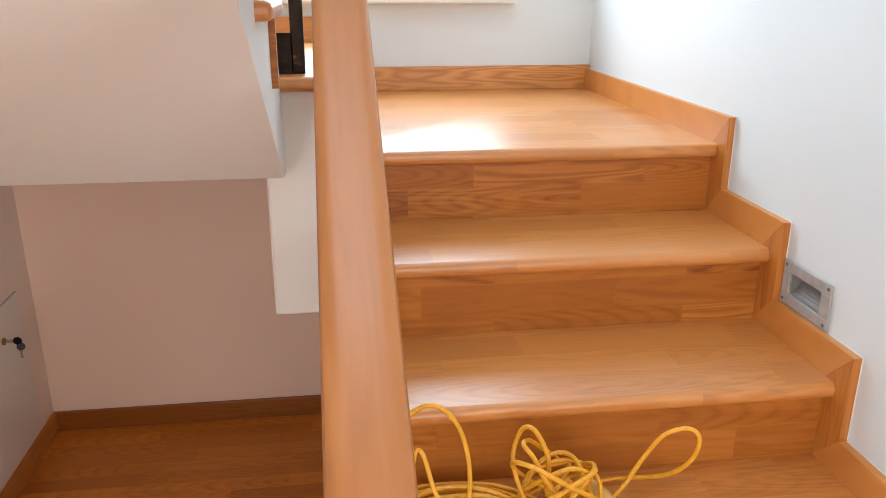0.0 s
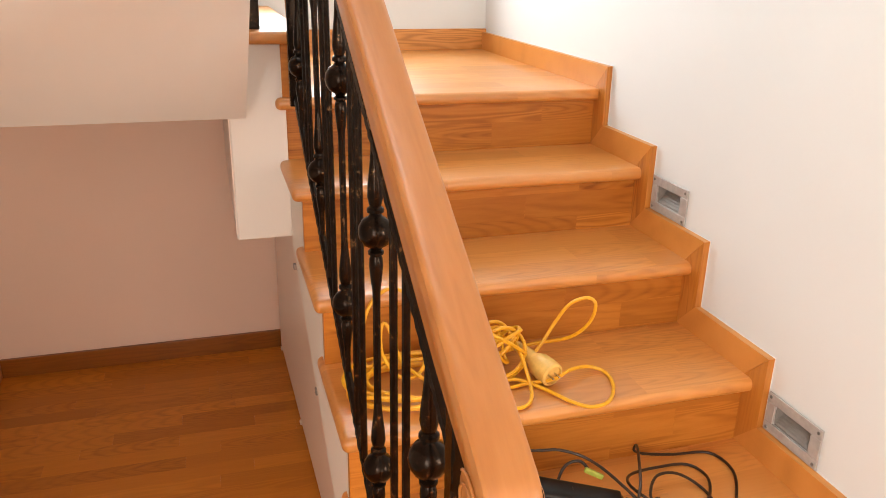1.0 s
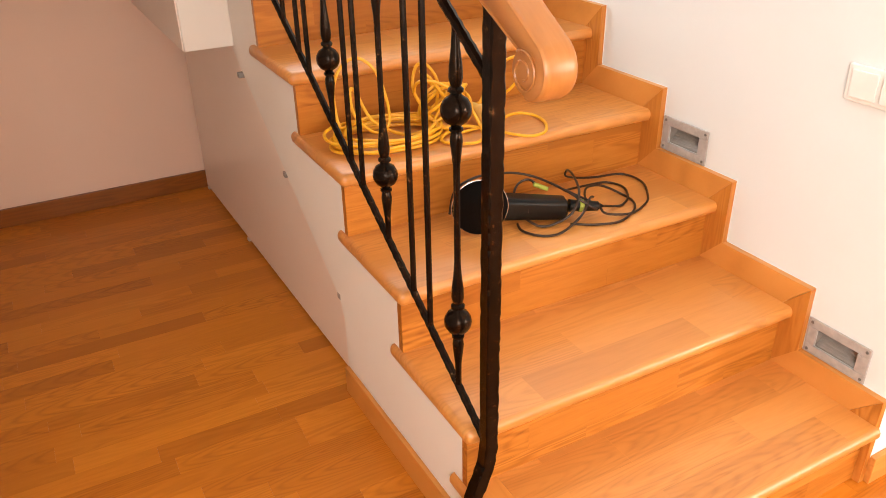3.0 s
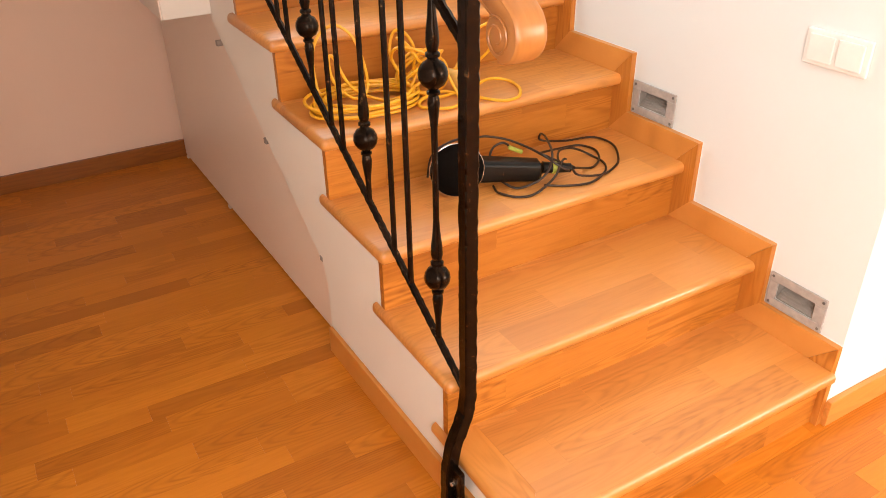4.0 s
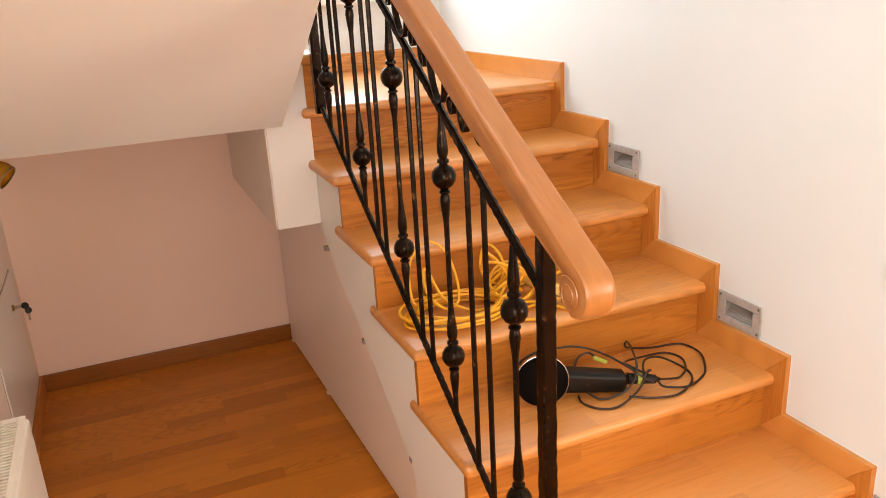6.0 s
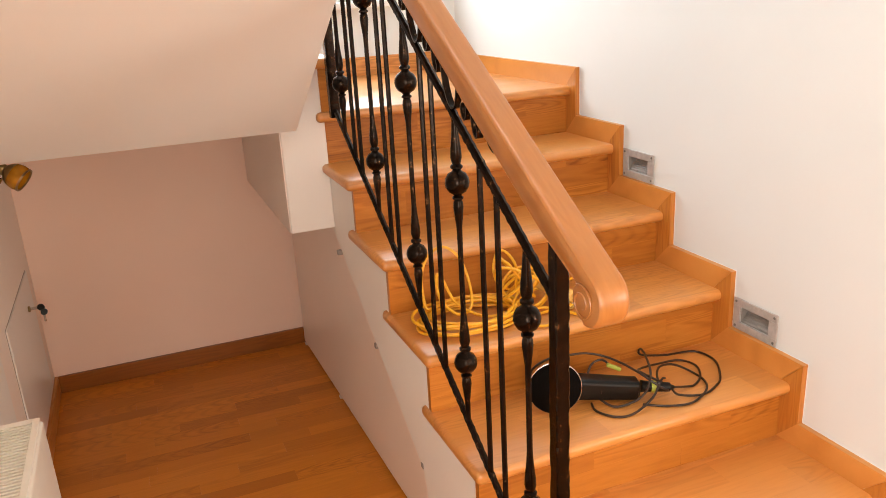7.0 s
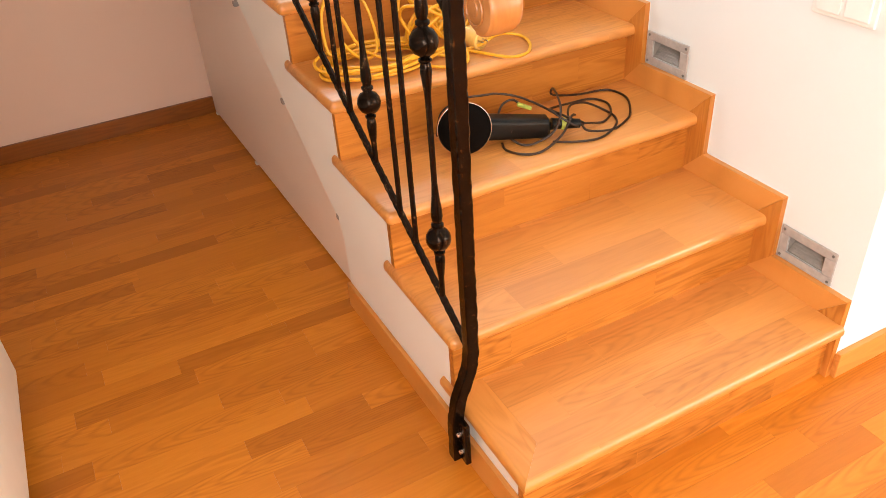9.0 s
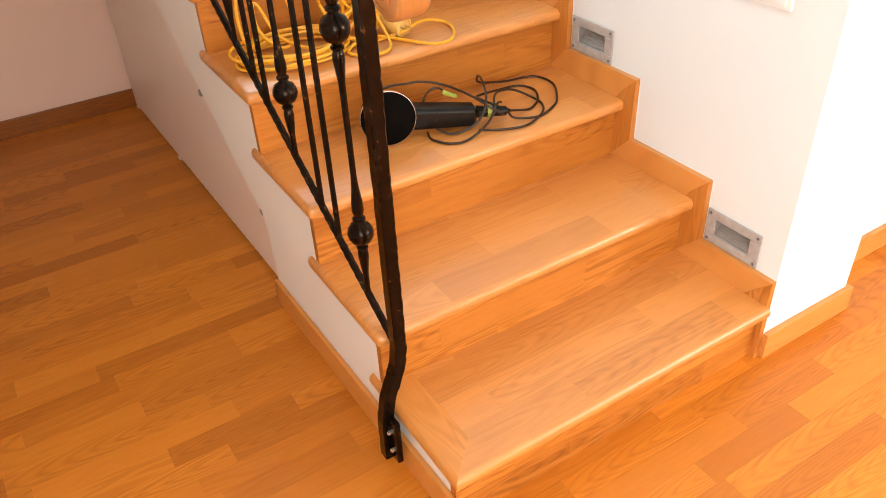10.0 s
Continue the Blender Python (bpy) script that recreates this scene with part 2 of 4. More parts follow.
def prism(poly, axis, a, b):
    """A closed outline pushed along an axis from a to b: axis x takes (y, z), y takes (x, z), z takes (x, y)."""
    bm = bmesh.new()

    def at(p, q):
        return (q, p[0], p[1]) if axis == "x" else (p[0], q, p[1]) if axis == "y" else (p[0], p[1], q)

    lo = [bm.verts.new(at(p, a)) for p in poly]
    hi = [bm.verts.new(at(p, b)) for p in poly]
    bm.faces.new(lo)
    bm.faces.new(hi[::-1])
    for i in range(len(poly)):
        j = (i + 1) % len(poly)
        bm.faces.new((lo[i], hi[i], hi[j], lo[j]))
    bmesh.ops.recalc_face_normals(bm, faces=bm.faces)
    return bm


def smooth_path(pts, n=6, closed=False):
    P = [Vector(p) for p in pts]
    out = []
    m = len(P)
    for i in range(m if closed else m - 1):
        p0, p1, p2, p3 = (P[k % m] if closed else P[max(0, min(m - 1, k))] for k in (i - 1, i, i + 1, i + 2))
        for k in range(n):
            t = k / n
            out.append(0.5 * (2 * p1 + (p2 - p0) * t + (2 * p0 - 5 * p1 + 4 * p2 - p3) * t * t + (3 * p1 - p0 - 3 * p2 + p3) * t ** 3))
    if not closed:
        out.append(P[-1])
    return out


def tube(pts, r, sides=8, bm=None, closed=False, flat=1.0, up=None, twist=0.0):
    """A swept section along points; flat squeezes it along the second axis."""
    bm = bm or bmesh.new()
    P = [Vector(p) for p in pts]
    m = len(P)
    rings = []
    nrm = None
    for i in range(m):
        a = P[(i - 1) % m] if closed or i else P[i]
        b = P[(i + 1) % m] if closed or i < m - 1 else P[i]
        d = (b - a).normalized()
        if nrm is None:
            ref = Vector(up) if up else (Vector((0, 0, 1)) if abs(d.z) < 0.9 else Vector((1, 0, 0)))
            nrm = (ref - d * ref.dot(d)).normalized()
        else:
            nrm = (nrm - d * nrm.dot(d)).normalized()
        bi = d.cross(nrm)
        rr = r[i] if isinstance(r, (list, tuple)) else r
        ph = (math.pi / 4 if sides == 4 else 0) + twist * i
        rings.append([bm.verts.new(P[i] + rr * (math.cos(ph + 2 * math.pi * k / sides) * nrm + flat * math.sin(ph + 2 * math.pi * k / sides) * bi)) for k in range(sides)])
    for i in range(m if closed else m - 1):
        A, B = rings[i], rings[(i + 1) % m]
        for k in range(sides):
            bm.faces.new((A[k], A[(k + 1) % sides], B[(k + 1) % sides], B[k]))
    if not closed:
        bm.faces.new(rings[0][::-1])
        bm.faces.new(rings[-1])
    return bm


def lathe(profile, sides=20, m=None, bm=None, ring=False):
    """A turned shape from (radius, height) pairs round the z axis, then moved by m."""
    bm2 = bmesh.new()
    rings = [[bm2.verts.new((r * math.cos(2 * math.pi * k / sides), r * math.sin(2 * math.pi * k / sides), z)) for k in range(sides)] for r, z in profile]
    for A, B in zip(rings, rings[1:]):
        for k in range(sides):
            bm2.faces.new((A[k], A[(k + 1) % sides], B[(k + 1) % sides], B[k]))
    if ring:
        for k in range(sides):
            bm2.faces.new((rings[-1][k], rings[-1][(k + 1) % sides], rings[0][(k + 1) % sides], rings[0][k]))
    else:
        bm2.faces.new(rings[0][::-1])
        bm2.faces.new(rings[-1])
    if m is not None:
        bmesh.ops.transform(bm2, matrix=m, verts=bm2.verts)
    return bm2 if bm is None else join(bm, bm2)


# ---- plan: stairs climb along +y, floor at 0 ----
RISE, GOING = 0.175, 0.2835
WALL_X, LEFT, NOOK = 1.05, -0.99, 2.735
BACK = 2.885
CEIL_Z, TOP_Z = 2.75, 4.6


def nose(n):
    return 0.080 + (n - 1) * GOING


def riser_y(n):
    return nose(n) + 0.032


# ---- structure ----
bm = box(LEFT - 0.15, LEFT, -7.0, -2.9, -0.02, TOP_Z)
box(LEFT - 0.15, LEFT, -1.5, 1.78, -0.02, TOP_Z, bm=bm)
box(LEFT - 0.15, LEFT, 1.78, BACK + 0.2, 1.2, TOP_Z, bm=bm)
box(LEFT - 0.15, LEFT, -2.9, -1.5, -0.02, 0.8, bm=bm)
box(LEFT - 0.15, LEFT, -2.9, -1.5, 2.2, TOP_Z, bm=bm)
link("wall_left", bm, WARM_LIT_WHITE, None, "white painted plaster wall beside the nook", kind="structure", category="wall")
# Cut off from wall_left so its colour can hold the nook's bounce light
link("wall_nook_side", box(LEFT - 0.15, LEFT, 1.78, BACK + 0.2, -0.02, 1.2), BOUNCE_TINT_SIDE, None, "plaster side wall of the nook, tinted with warm bounce light", kind="structure", category="wall")
HOLES = [(nose(n + 1) - 0.036 - 0.166 + 0.026, nose(n + 1) - 0.036 - 0.166 + 0.136, n * RISE + 0.0965, n * RISE + 0.1445) for n in (1, 3, 5)]
bm = box(1.085, 1.385, 0.095, BACK + 0.2, -0.02, TOP_Z)
ya = 0.095
for h0, h1, hz0, hz1 in HOLES:
    box(WALL_X, 1.085, ya, h0, -0.02, TOP_Z, bm=bm)
    box(WALL_X, 1.085, h0, h1, -0.02, hz0, bm=bm)
    box(WALL_X, 1.085, h0, h1, hz1, TOP_Z, bm=bm)
    ya = h1
box(WALL_X, 1.085, ya, BACK + 0.2, -0.02, TOP_Z, bm=bm)
link("wall_right", bm, WHITE, None, "thick white painted wall along the stairs", kind="structure", category="wall")
W0, W1, WZ0, WZ1 = -0.33, 0.72, 1.56, 2.75
bm = box(LEFT, W0, BACK, BACK + 0.2, -0.02, TOP_Z)
box(W1, WALL_X, BACK, BACK + 0.2, -0.02, TOP_Z, bm=bm)
box(W0, W1, BACK, BACK + 0.2, -0.02, WZ0, bm=bm)
box(W0, W1, BACK, BACK + 0.2, WZ1, TOP_Z, bm=bm)
link("wall_back", bm, WHITE, None, "white landing wall with a window opening", kind="structure", category="wall")
link("wall_nook", box(LEFT, WALL_X, NOOK, BACK, -0.02, 1.185), BOUNCE_TINT, None, "plaster wall at the back of the nook, tinted with warm bounce light", kind="structure", category="wall")
link("wall_side_room", box(1.385, 4.0, 0.215, 0.4, -0.02, CEIL_Z), WHITE, None, "white wall beyond the end of the stair wall", kind="structure", category="wall")
bm = box(4.0, 4.15, -7.0, -4.8, -0.02, CEIL_Z)
box(4.0, 4.15, -3.1, 0.4, -0.02, CEIL_Z, bm=bm)
box(4.0, 4.15, -4.8, -3.1, -0.02, 0.7, bm=bm)
box(4.0, 4.15, -4.8, -3.1, 2.2, CEIL_Z, bm=bm)
link("wall_east", bm, WHITE, None, "white hall wall with a window opening", kind="structure", category="wall")
bm = box(LEFT, -0.2, -7.15, -7.0, -0.02, CEIL_Z)
box(1.7, 4.15, -7.15, -7.0, -0.02, CEIL_Z, bm=bm)
box(-0.2, 1.7, -7.15, -7.0, -0.02, 0.65, bm=bm)
box(-0.2, 1.7, -7.15, -7.0, 2.25, CEIL_Z, bm=bm)
link("wall_south", bm, WHITE, None, "white hall wall with a wide window opening", kind="structure", category="wall")
link("wall_shaft", box(LEFT, 1.385, -1.35, -1.2, CEIL_Z + 0.15, TOP_Z), WHITE, None, "white wall closing the stairwell above", kind="structure", category="wall")
bm = box(LEFT, 4.15, -7.15, -1.2, CEIL_Z, CEIL_Z + 0.15)
box(1.385, 4.15, -1.2, 0.4, CEIL_Z, CEIL_Z + 0.15, bm=bm)
box(WALL_X, 1.385, -1.2, 0.095, CEIL_Z, CEIL_Z + 0.15, bm=bm)
link("ceiling", bm, CEIL, None, "flat white hall ceiling", kind="structure", category="ceiling")
bm = box(LEFT - 0.15, 1.385, -1.35, BACK + 0.2, TOP_Z, TOP_Z + 0.15)
link("ceiling_stairwell", bm, CEIL, None, "white ceiling over the stairwell", kind="structure", category="ceiling")
link("wall_shaft_side", box(WALL_X, 1.385, -1.2, 0.095, CEIL_Z + 0.15, TOP_Z), WHITE, None, "white stairwell wall above the hall ceiling", kind="structure", category="wall")

bm = box(LEFT, 4.0, -7.0, 0.214, -0.08, -0.008)
box(LEFT, WALL_X, 0.214, NOOK, -0.08, -0.008, bm=bm)
floor = link("floor", bm, DARK, None, "orange-brown oak strip parquet floor", kind="structure", category="floor")


def window_unit(name, x0, x1, y0, z0, z1, label):
    """A white window in an opening of a wall that faces along y."""
    w = thing(name, ((x0 + x1) / 2, y0, z0), label, "window", kind="structure")
    for nm, b in (("window_frame", (x0, x1, y0, y0 + 0.06, z0, z0 + 0.06)), ("window_frame", (x0, x1, y0, y0 + 0.06, z1 - 0.06, z1)),
                  ("window_frame", (x0, x0 + 0.06, y0, y0 + 0.06, z0 + 0.06, z1 - 0.06)), ("window_frame", (x1 - 0.06, x1, y0, y0 + 0.06, z0 + 0.06, z1 - 0.06))):
        part(nm, box(*b, 0.004), PLASTIC, w)
    p = part("pane", box(x0 + 0.06, x1 - 0.06, y0 + 0.025, y0 + 0.033, z0 + 0.06, z1 - 0.06), GLASS, w)
    p.visible_shadow = False
    return w


win = window_unit("window_1", W0, W1, BACK + 0.12, WZ0, WZ1, "white framed window over the stair landing")
part("window_sill", box(W0 - 0.06, W1 + 0.035, BACK - 0.05, BACK + 0.12, WZ0 - 0.032, WZ0, 0.006), PLASTIC, win, "white window sill board")
window_unit("window_2", -0.2, 1.7, -7.11, 0.65, 2.25, "wide white framed hall window")
w3 = thing("window_3", (4.05, -3.95, 0.7), "white framed side window of the hall", "window", kind="structure")
for b in ((4.04, 4.10, -4.8, -3.1, 0.7, 0.76), (4.04, 4.10, -4.8, -3.1, 2.14, 2.2), (4.04, 4.10, -4.8, -4.74, 0.76, 2.14), (4.04, 4.10, -3.16, -3.1, 0.76, 2.14)):
    part("window_frame", box(*b, 0.004), PLASTIC, w3)
p3 = part("pane", box(4.065, 4.073, -4.74, -3.16, 0.76, 2.14), GLASS, w3)
p3.visible_shadow = False
# Unseen window, added as an opening for the west lamp
w4 = thing("added_window_4", (LEFT - 0.1, -2.2, 0.8), "added unseen white framed window in the left hall wall", "window", kind="structure")
for b in ((-1.14, -1.09, -2.9, -1.5, 0.8, 0.86), (-1.14, -1.09, -2.9, -1.5, 2.14, 2.2), (-1.14, -1.09, -2.9, -2.84, 0.86, 2.14), (-1.14, -1.09, -1.56, -1.5, 0.86, 2.14)):
    part("window_frame", box(*b, 0.004), PLASTIC, w4)
p4 = part("pane", box(-1.12, -1.112, -2.84, -1.56, 0.86, 2.14), GLASS, w4)
p4.visible_shadow = False

# ---- staircase ----
stairs = thing("staircase", (0.58, 0.1, 0), "oak staircase with varnished treads and white sides", "staircase", kind="structure")
STR_X, RIGHT = 0.1085, 1.034


def skew(y):
    """The free side of the flight drifts off the wall's line."""
    return -0.0145 * (y - 0.95)



def tip_x(y):
    """The tread ends stand out a little more towards the landing."""
    return 0.0945 - 0.011 * (y - 0.95) - 0.022 * max(0.0, y - 1.0)


def tread_mesh(n):
    y0, y1, z = nose(n), riser_y(n + 1), n * RISE
    TIP = tip_x(y0 + 0.15)
    inner = STR_X + 0.006 + skew(y1)
    bm = prism([(TIP, y0), (RIGHT, y0), (RIGHT, y1), (inner, y1), (inner, y1 + 0.055), (TIP, y1 + 0.055)], "z", z - 0.034, z)
    es = []
    for e in bm.edges:
        a, b = e.verts[0].co, e.verts[1].co
        for ax, val in ((1, y0), (0, TIP), (1, y1 + 0.055)):
            if abs(a[ax] - val) < 1e-5 and abs(b[ax] - val) < 1e-5 and (abs(a.z - b.z) < 1e-5 or (abs(a.x - TIP) < 1e-5)):
                es.append(e)
                break
    bmesh.ops.bevel(bm, geom=es, offset=0.0145, segments=5, profile=0.5, affect="EDGES", clamp_overlap=True)
    return bm


y0, y1 = nose(1), riser_y(2)
TIP, ins = tip_x(y0), STR_X + 0.006 + skew(y1)
bm = prism([(TIP, y0), (TIP + 0.085, y0 + 0.085), (TIP + 0.085, y1), (ins, y1), (ins, y1 + 0.055), (TIP, y1 + 0.055)], "z", RISE - 0.034, RISE)
bmesh.ops.bevel(bm, geom=[e for e in bm.edges if all(abs(v.co.x - TIP) < 1e-5 for v in e.verts) and abs(e.verts[0].co.z - e.verts[1].co.z) < 1e-5], offset=0.0145, segments=5, profile=0.5, affect="EDGES")
part("tread_border", bm, TRIM, stairs, "mitred oak border of the lowest tread", True)
bm = prism([(TIP + 0.0004, y0), (RIGHT, y0), (RIGHT, y1), (TIP + 0.0854, y1), (TIP + 0.0854, y0 + 0.085)], "z", RISE - 0.034, RISE)
bmesh.ops.bevel(bm, geom=[e for e in bm.edges if all(abs(v.co.y - y0) < 1e-5 for v in e.verts) and abs(e.verts[0].co.z - e.verts[1].co.z) < 1e-5], offset=0.0145, segments=5, profile=0.5, affect="EDGES")
part("tread", bm, TREAD, stairs, "oak tread with a rounded nosing", True)
for n in range(2, 7):
    part("tread", tread_mesh(n), TREAD, stairs, "oak tread with a rounded nosing", True)
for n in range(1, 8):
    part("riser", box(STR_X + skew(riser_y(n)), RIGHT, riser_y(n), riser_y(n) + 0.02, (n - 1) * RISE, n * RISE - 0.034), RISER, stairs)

# landing: seventh level, and the raised eighth level towards the second flight
Z7, Z8 = 7 * RISE, 8 * RISE
TIP = tip_x(nose(7))
bm = prism([(TIP, nose(7)), (RIGHT, nose(7)), (RIGHT, BACK), (STR_X, BACK), (STR_X, 1.85), (TIP, 1.85)], "z", Z7 - 0.034, Z7)
es = [e for e in bm.edges if all(abs(v.co.y - nose(7)) < 1e-5 for v in e.verts) or all(abs(v.co.x - TIP) < 1e-5 for v in e.verts)]
bmesh.ops.bevel(bm, geom=es, offset=0.0145, segments=5, profile=0.5, affect="EDGES")
part("landing", bm, TREAD, stairs, "oak landing board with a rounded nosing", True)
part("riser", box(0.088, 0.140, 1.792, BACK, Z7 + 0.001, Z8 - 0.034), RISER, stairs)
bm = prism([(-0.06, 1.775), (0.158, 1.775), (0.158, BACK), (LEFT, BACK), (LEFT, 1.9), (-0.06, 1.9)], "z", Z8 - 0.034, Z8)
es = [e for e in bm.edges if all(abs(v.co.y - 1.775) < 1e-5 for v in e.verts) or all(abs(v.co.x - 0.158) < 1e-5 for v in e.verts)]
bmesh.ops.bevel(bm, geom=es, offset=0.0145, segments=5, profile=0.5, affect="EDGES")
part("landing", bm, TREAD, stairs, "", True)
# beam under the raised level, facing the hall
part("beam", box(-0.055, 0.0965, 1.80, NOOK, 0.825, Z8 - 0.034, 0.003), WARM_LIT_WHITE, stairs, "white plastered landing beam")
# Added thin sheet that carries the bounce light's tint on the beam side
part("beam_side", box(-0.0585, -0.0552, 1.806, NOOK - 0.001, 0.826, 1.188), BOUNCE_TINT_SIDE, stairs, "added plaster sheet on the nook side of the beam, tinted with bounce light")
part("slab", box(STR_X, WALL_X, 1.84, BACK, Z7 - 0.2, Z7 - 0.034), WHITE, stairs)
part("slab", box(LEFT, -0.055, 1.80, NOOK, 1.19, Z8 - 0.034), WHITE, stairs)
part("slab", box(LEFT, STR_X, NOOK, BACK, 1.19, Z8 - 0.034), WHITE, stairs)
# zigzag side of the flight
zig = [(riser_y(1) + 0.004, 0.0)]
for n in range(1, 8):
    zig.append((riser_y(n) + 0.004, n * RISE - 0.034))
    if n < 7:
        zig.append((riser_y(n + 1) + 0.004, n * RISE - 0.034))
zig += [(1.835, 7 * RISE - 0.034), (1.835, 0.820), (1.092, 0.312), (1.056, 0.280), (1.040, 0.235), (1.040, 0.0)]
bm = prism(zig, "x", STR_X + 0.0005, STR_X + 0.03)
for v in bm.verts:
    v.co.x += skew(v.co.y)
part("stringer", bm, WARM_LIT_WHITE, stairs, "white plastered zigzag stair side")

# second flight over the nook, rising back towards the hall
SL = 0.62
y_a, y_b = 1.74, -0.95
upper = thing("upper_flight", (-0.5, 0.4, 1.2), "white sloping underside of the upper stair flight", "staircase", kind="structure")
part("flight_slab", prism([(1.797, 1.183), (y_a, 1.183), (y_b, 1.183 + SL * (y_a - y_b)), (y_b, 1.183 + SL * (y_a - y_b) + 0.34), (1.797, 1.40)], "x", LEFT, -0.013), CEIL, upper)
for k in range(10):
    yy = 1.62 - 0.275 * k
    zz = Z8 + 0.1705 * (k + 1)
    part("upper_tread", box(LEFT, 0.015, yy - 0.29, yy, zz - 0.034, zz, 0.012, 3), TREAD, upper)
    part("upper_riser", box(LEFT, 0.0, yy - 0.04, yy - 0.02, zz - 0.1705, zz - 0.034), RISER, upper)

# ---- skirting ----
skirt = thing("skirting", (1.04, 0.5, 0), "stepped oak skirting along the stair wall", "skirting", kind="structure")
H = 0.071


def skirt_y(n):
    return nose(n) - 0.036


SX0, SX1 = 1.031, WALL_X - 0.0005
for n in range(1, 8):
    yk = skirt_y(n) if n > 1 else 0.0935
    yn = skirt_y(n + 1)
    zt = n * RISE
    if n < 7:
        lev = [(yk, zt + H), (yn + 0.0005, zt + H), (yn + 0.070, zt), (yk + 0.070, zt)]
    else:
        lev = [(yk, zt + H), (BACK - 0.016, zt + H), (BACK - 0.016, zt), (yk + 0.070, zt)]
    part("skirting_board", prism(lev, "x", SX0, SX1), TRIM, skirt)
    bead = [(yk - 0.0008, zt + H + 0.0008), (yn if n < 7 else BACK - 0.016, zt + H + 0.0008), (yn if n < 7 else BACK - 0.016, zt + H + 0.0001), (yk, zt + H + 0.0001), (yk, (n - 1) * RISE + H + 0.0025), (yk - 0.0008, (n - 1) * RISE + H + 0.0025)]
    part("sealant_bead", prism(bead, "x", SX1 - 0.002, SX1), CEIL, skirt, "thin white sealant line")
    zb = (n - 1) * RISE + H if n > 1 else 0.0
    up = [(yk, zt + H - 0.0008), (yk + 0.070, zt - 0.0008), (yk + 0.070, zb - H if n > 1 else 0.0), (yk, zb)]
    part("skirting_upright", prism(up, "x", SX0, SX1), wood("oak_upright", (14, 14, 1.5), *OAK, 0.34) if n == 1 else bpy.data.materials["oak_upright"], skirt)

link("baseboard_landing", box(STR_X, SX1, BACK - 0.016, BACK - 0.0005, Z7, Z7 + 0.085, 0.002), TRIM_X, None, "oak baseboard at the back of the landing", kind="structure", category="baseboard")
link("baseboard_raised", box(LEFT, STR_X - 0.01, BACK - 0.016, BACK - 0.0005, Z8, Z8 + 0.085, 0.002), TRIM_X, None, "oak baseboard on the raised landing", kind="structure", category="baseboard")
link("baseboard_nook", box(LEFT + 0.015, 0.128, NOOK - 0.016, NOOK - 0.0005, 0, 0.078, 0.002), TRIM_DARK, None, "oak baseboard at the back of the nook, shade in its colour", kind="structure", category="baseboard")
link("baseboard_left", box(LEFT + 0.0005, LEFT + 0.015, -6.9, NOOK - 0.001, 0, 0.078, 0.002), TRIM_DARK_Y, None, "oak baseboard along the left wall", kind="structure", category="baseboard")
link("baseboard_wall_end", box(WALL_X - 0.002, 1.39, 0.079, 0.0945, 0, 0.078, 0.002), TRIM_X, None, "oak baseboard round the wall end", kind="structure", category="baseboard")
link("baseboard_wall_return", box(1.3855, 1.40, 0.079, 0.214, 0, 0.078, 0.002), TRIM, None, "oak baseboard on the wall return", kind="structure", category="baseboard")
link("baseboard_side_room", box(1.401, 4.0, 0.199, 0.2145, 0, 0.078, 0.002), TRIM_X, None, "oak baseboard of the side room", kind="structure", category="baseboard")
bm = box(0.0955, STR_X + 0.0004, 0.108, 1.0385, 0, 0.084, 0.002)
for v in bm.verts:
    v.co.x += skew(v.co.y)
link("baseboard_stairs", bm, TRIM, None, "low oak baseboard on the stair side", kind="structure", category="baseboard")

# ---- panel under the stairs ----
DRIFT = Matrix(((1, -0.018, 0, 0.0317), (0, 1, 0, 0), (0, 0, 1, 0), (0, 0, 0, 1)))
closet = thing("closet_panel", (0.13, 1.9, 0), "white lacquered board closing the space under the stairs", "panel", kind="structure")
part("board", prism([(1.043, 0.012), (1.043, 0.232), (1.059, 0.275), (1.095, 0.306), (1.82, 0.808), (NOOK - 0.018, 0.808), (NOOK - 0.018, 0.012)], "x", 0.126, 0.142), BOARD, closet).data.transform(DRIFT)
for yy, zz in ((1.788, 0.752), (1.430, 0.541), (1.068, 0.314)):
    bmh = box(0.093, 0.126, yy - 0.009, yy + 0.009, zz - 0.025, zz - 0.008, 0.002)
    part("clip", bmh, CLIP, closet, "small metal clip").data.transform(DRIFT)
for yy in (2.69, 2.10):
    part("foot", box(0.121, 0.142, yy - 0.010, yy + 0.010, 0.0, 0.0125, 0.002), BOARD, closet).data.transform(DRIFT)

# ---- railing ----
RX, S = 0.1325, 0.625
rail = thing("stair_railing", (RX, 0.35, 0.05), "black wrought iron stair railing with an oak handrail", "railing")


def rx(y):
    """The railing drifts a little off the wall's line."""
    return 0.1280 - 0.008 * (y - 0.45)


def low_z(y):
    return 0.357 + 0.65 * (y - 0.371)


def up_z(y):
    return 1.092 + 0.668 * (y - 0.385)


def rail_z(y):
    """Middle of the handrail."""
    return 1.139 + S * (y - 0.190)


def hammered(pts, half, sides=4, seed=0, amount=0.08, step=0.012, twist=0.0):
    """A forged bar: a square section with uneven, hammered width."""
    rnd = random.Random(seed)
    P = [Vector(p) for p in pts]
    Q, R = [], []
    for a, b in zip(P, P[1:]):
        c = max(2, int((b - a).length / step))
        for i in range(c):
            Q.append(a.lerp(b, i / c))
    Q.append(P[-1])
    R = [half * (1 + amount * (1 if i % 2 else -1) * rnd.uniform(0.4, 1.1)) for i in range(len(Q))]
    return tube(Q, R, sides, up=(1, 0, 0), twist=twist)


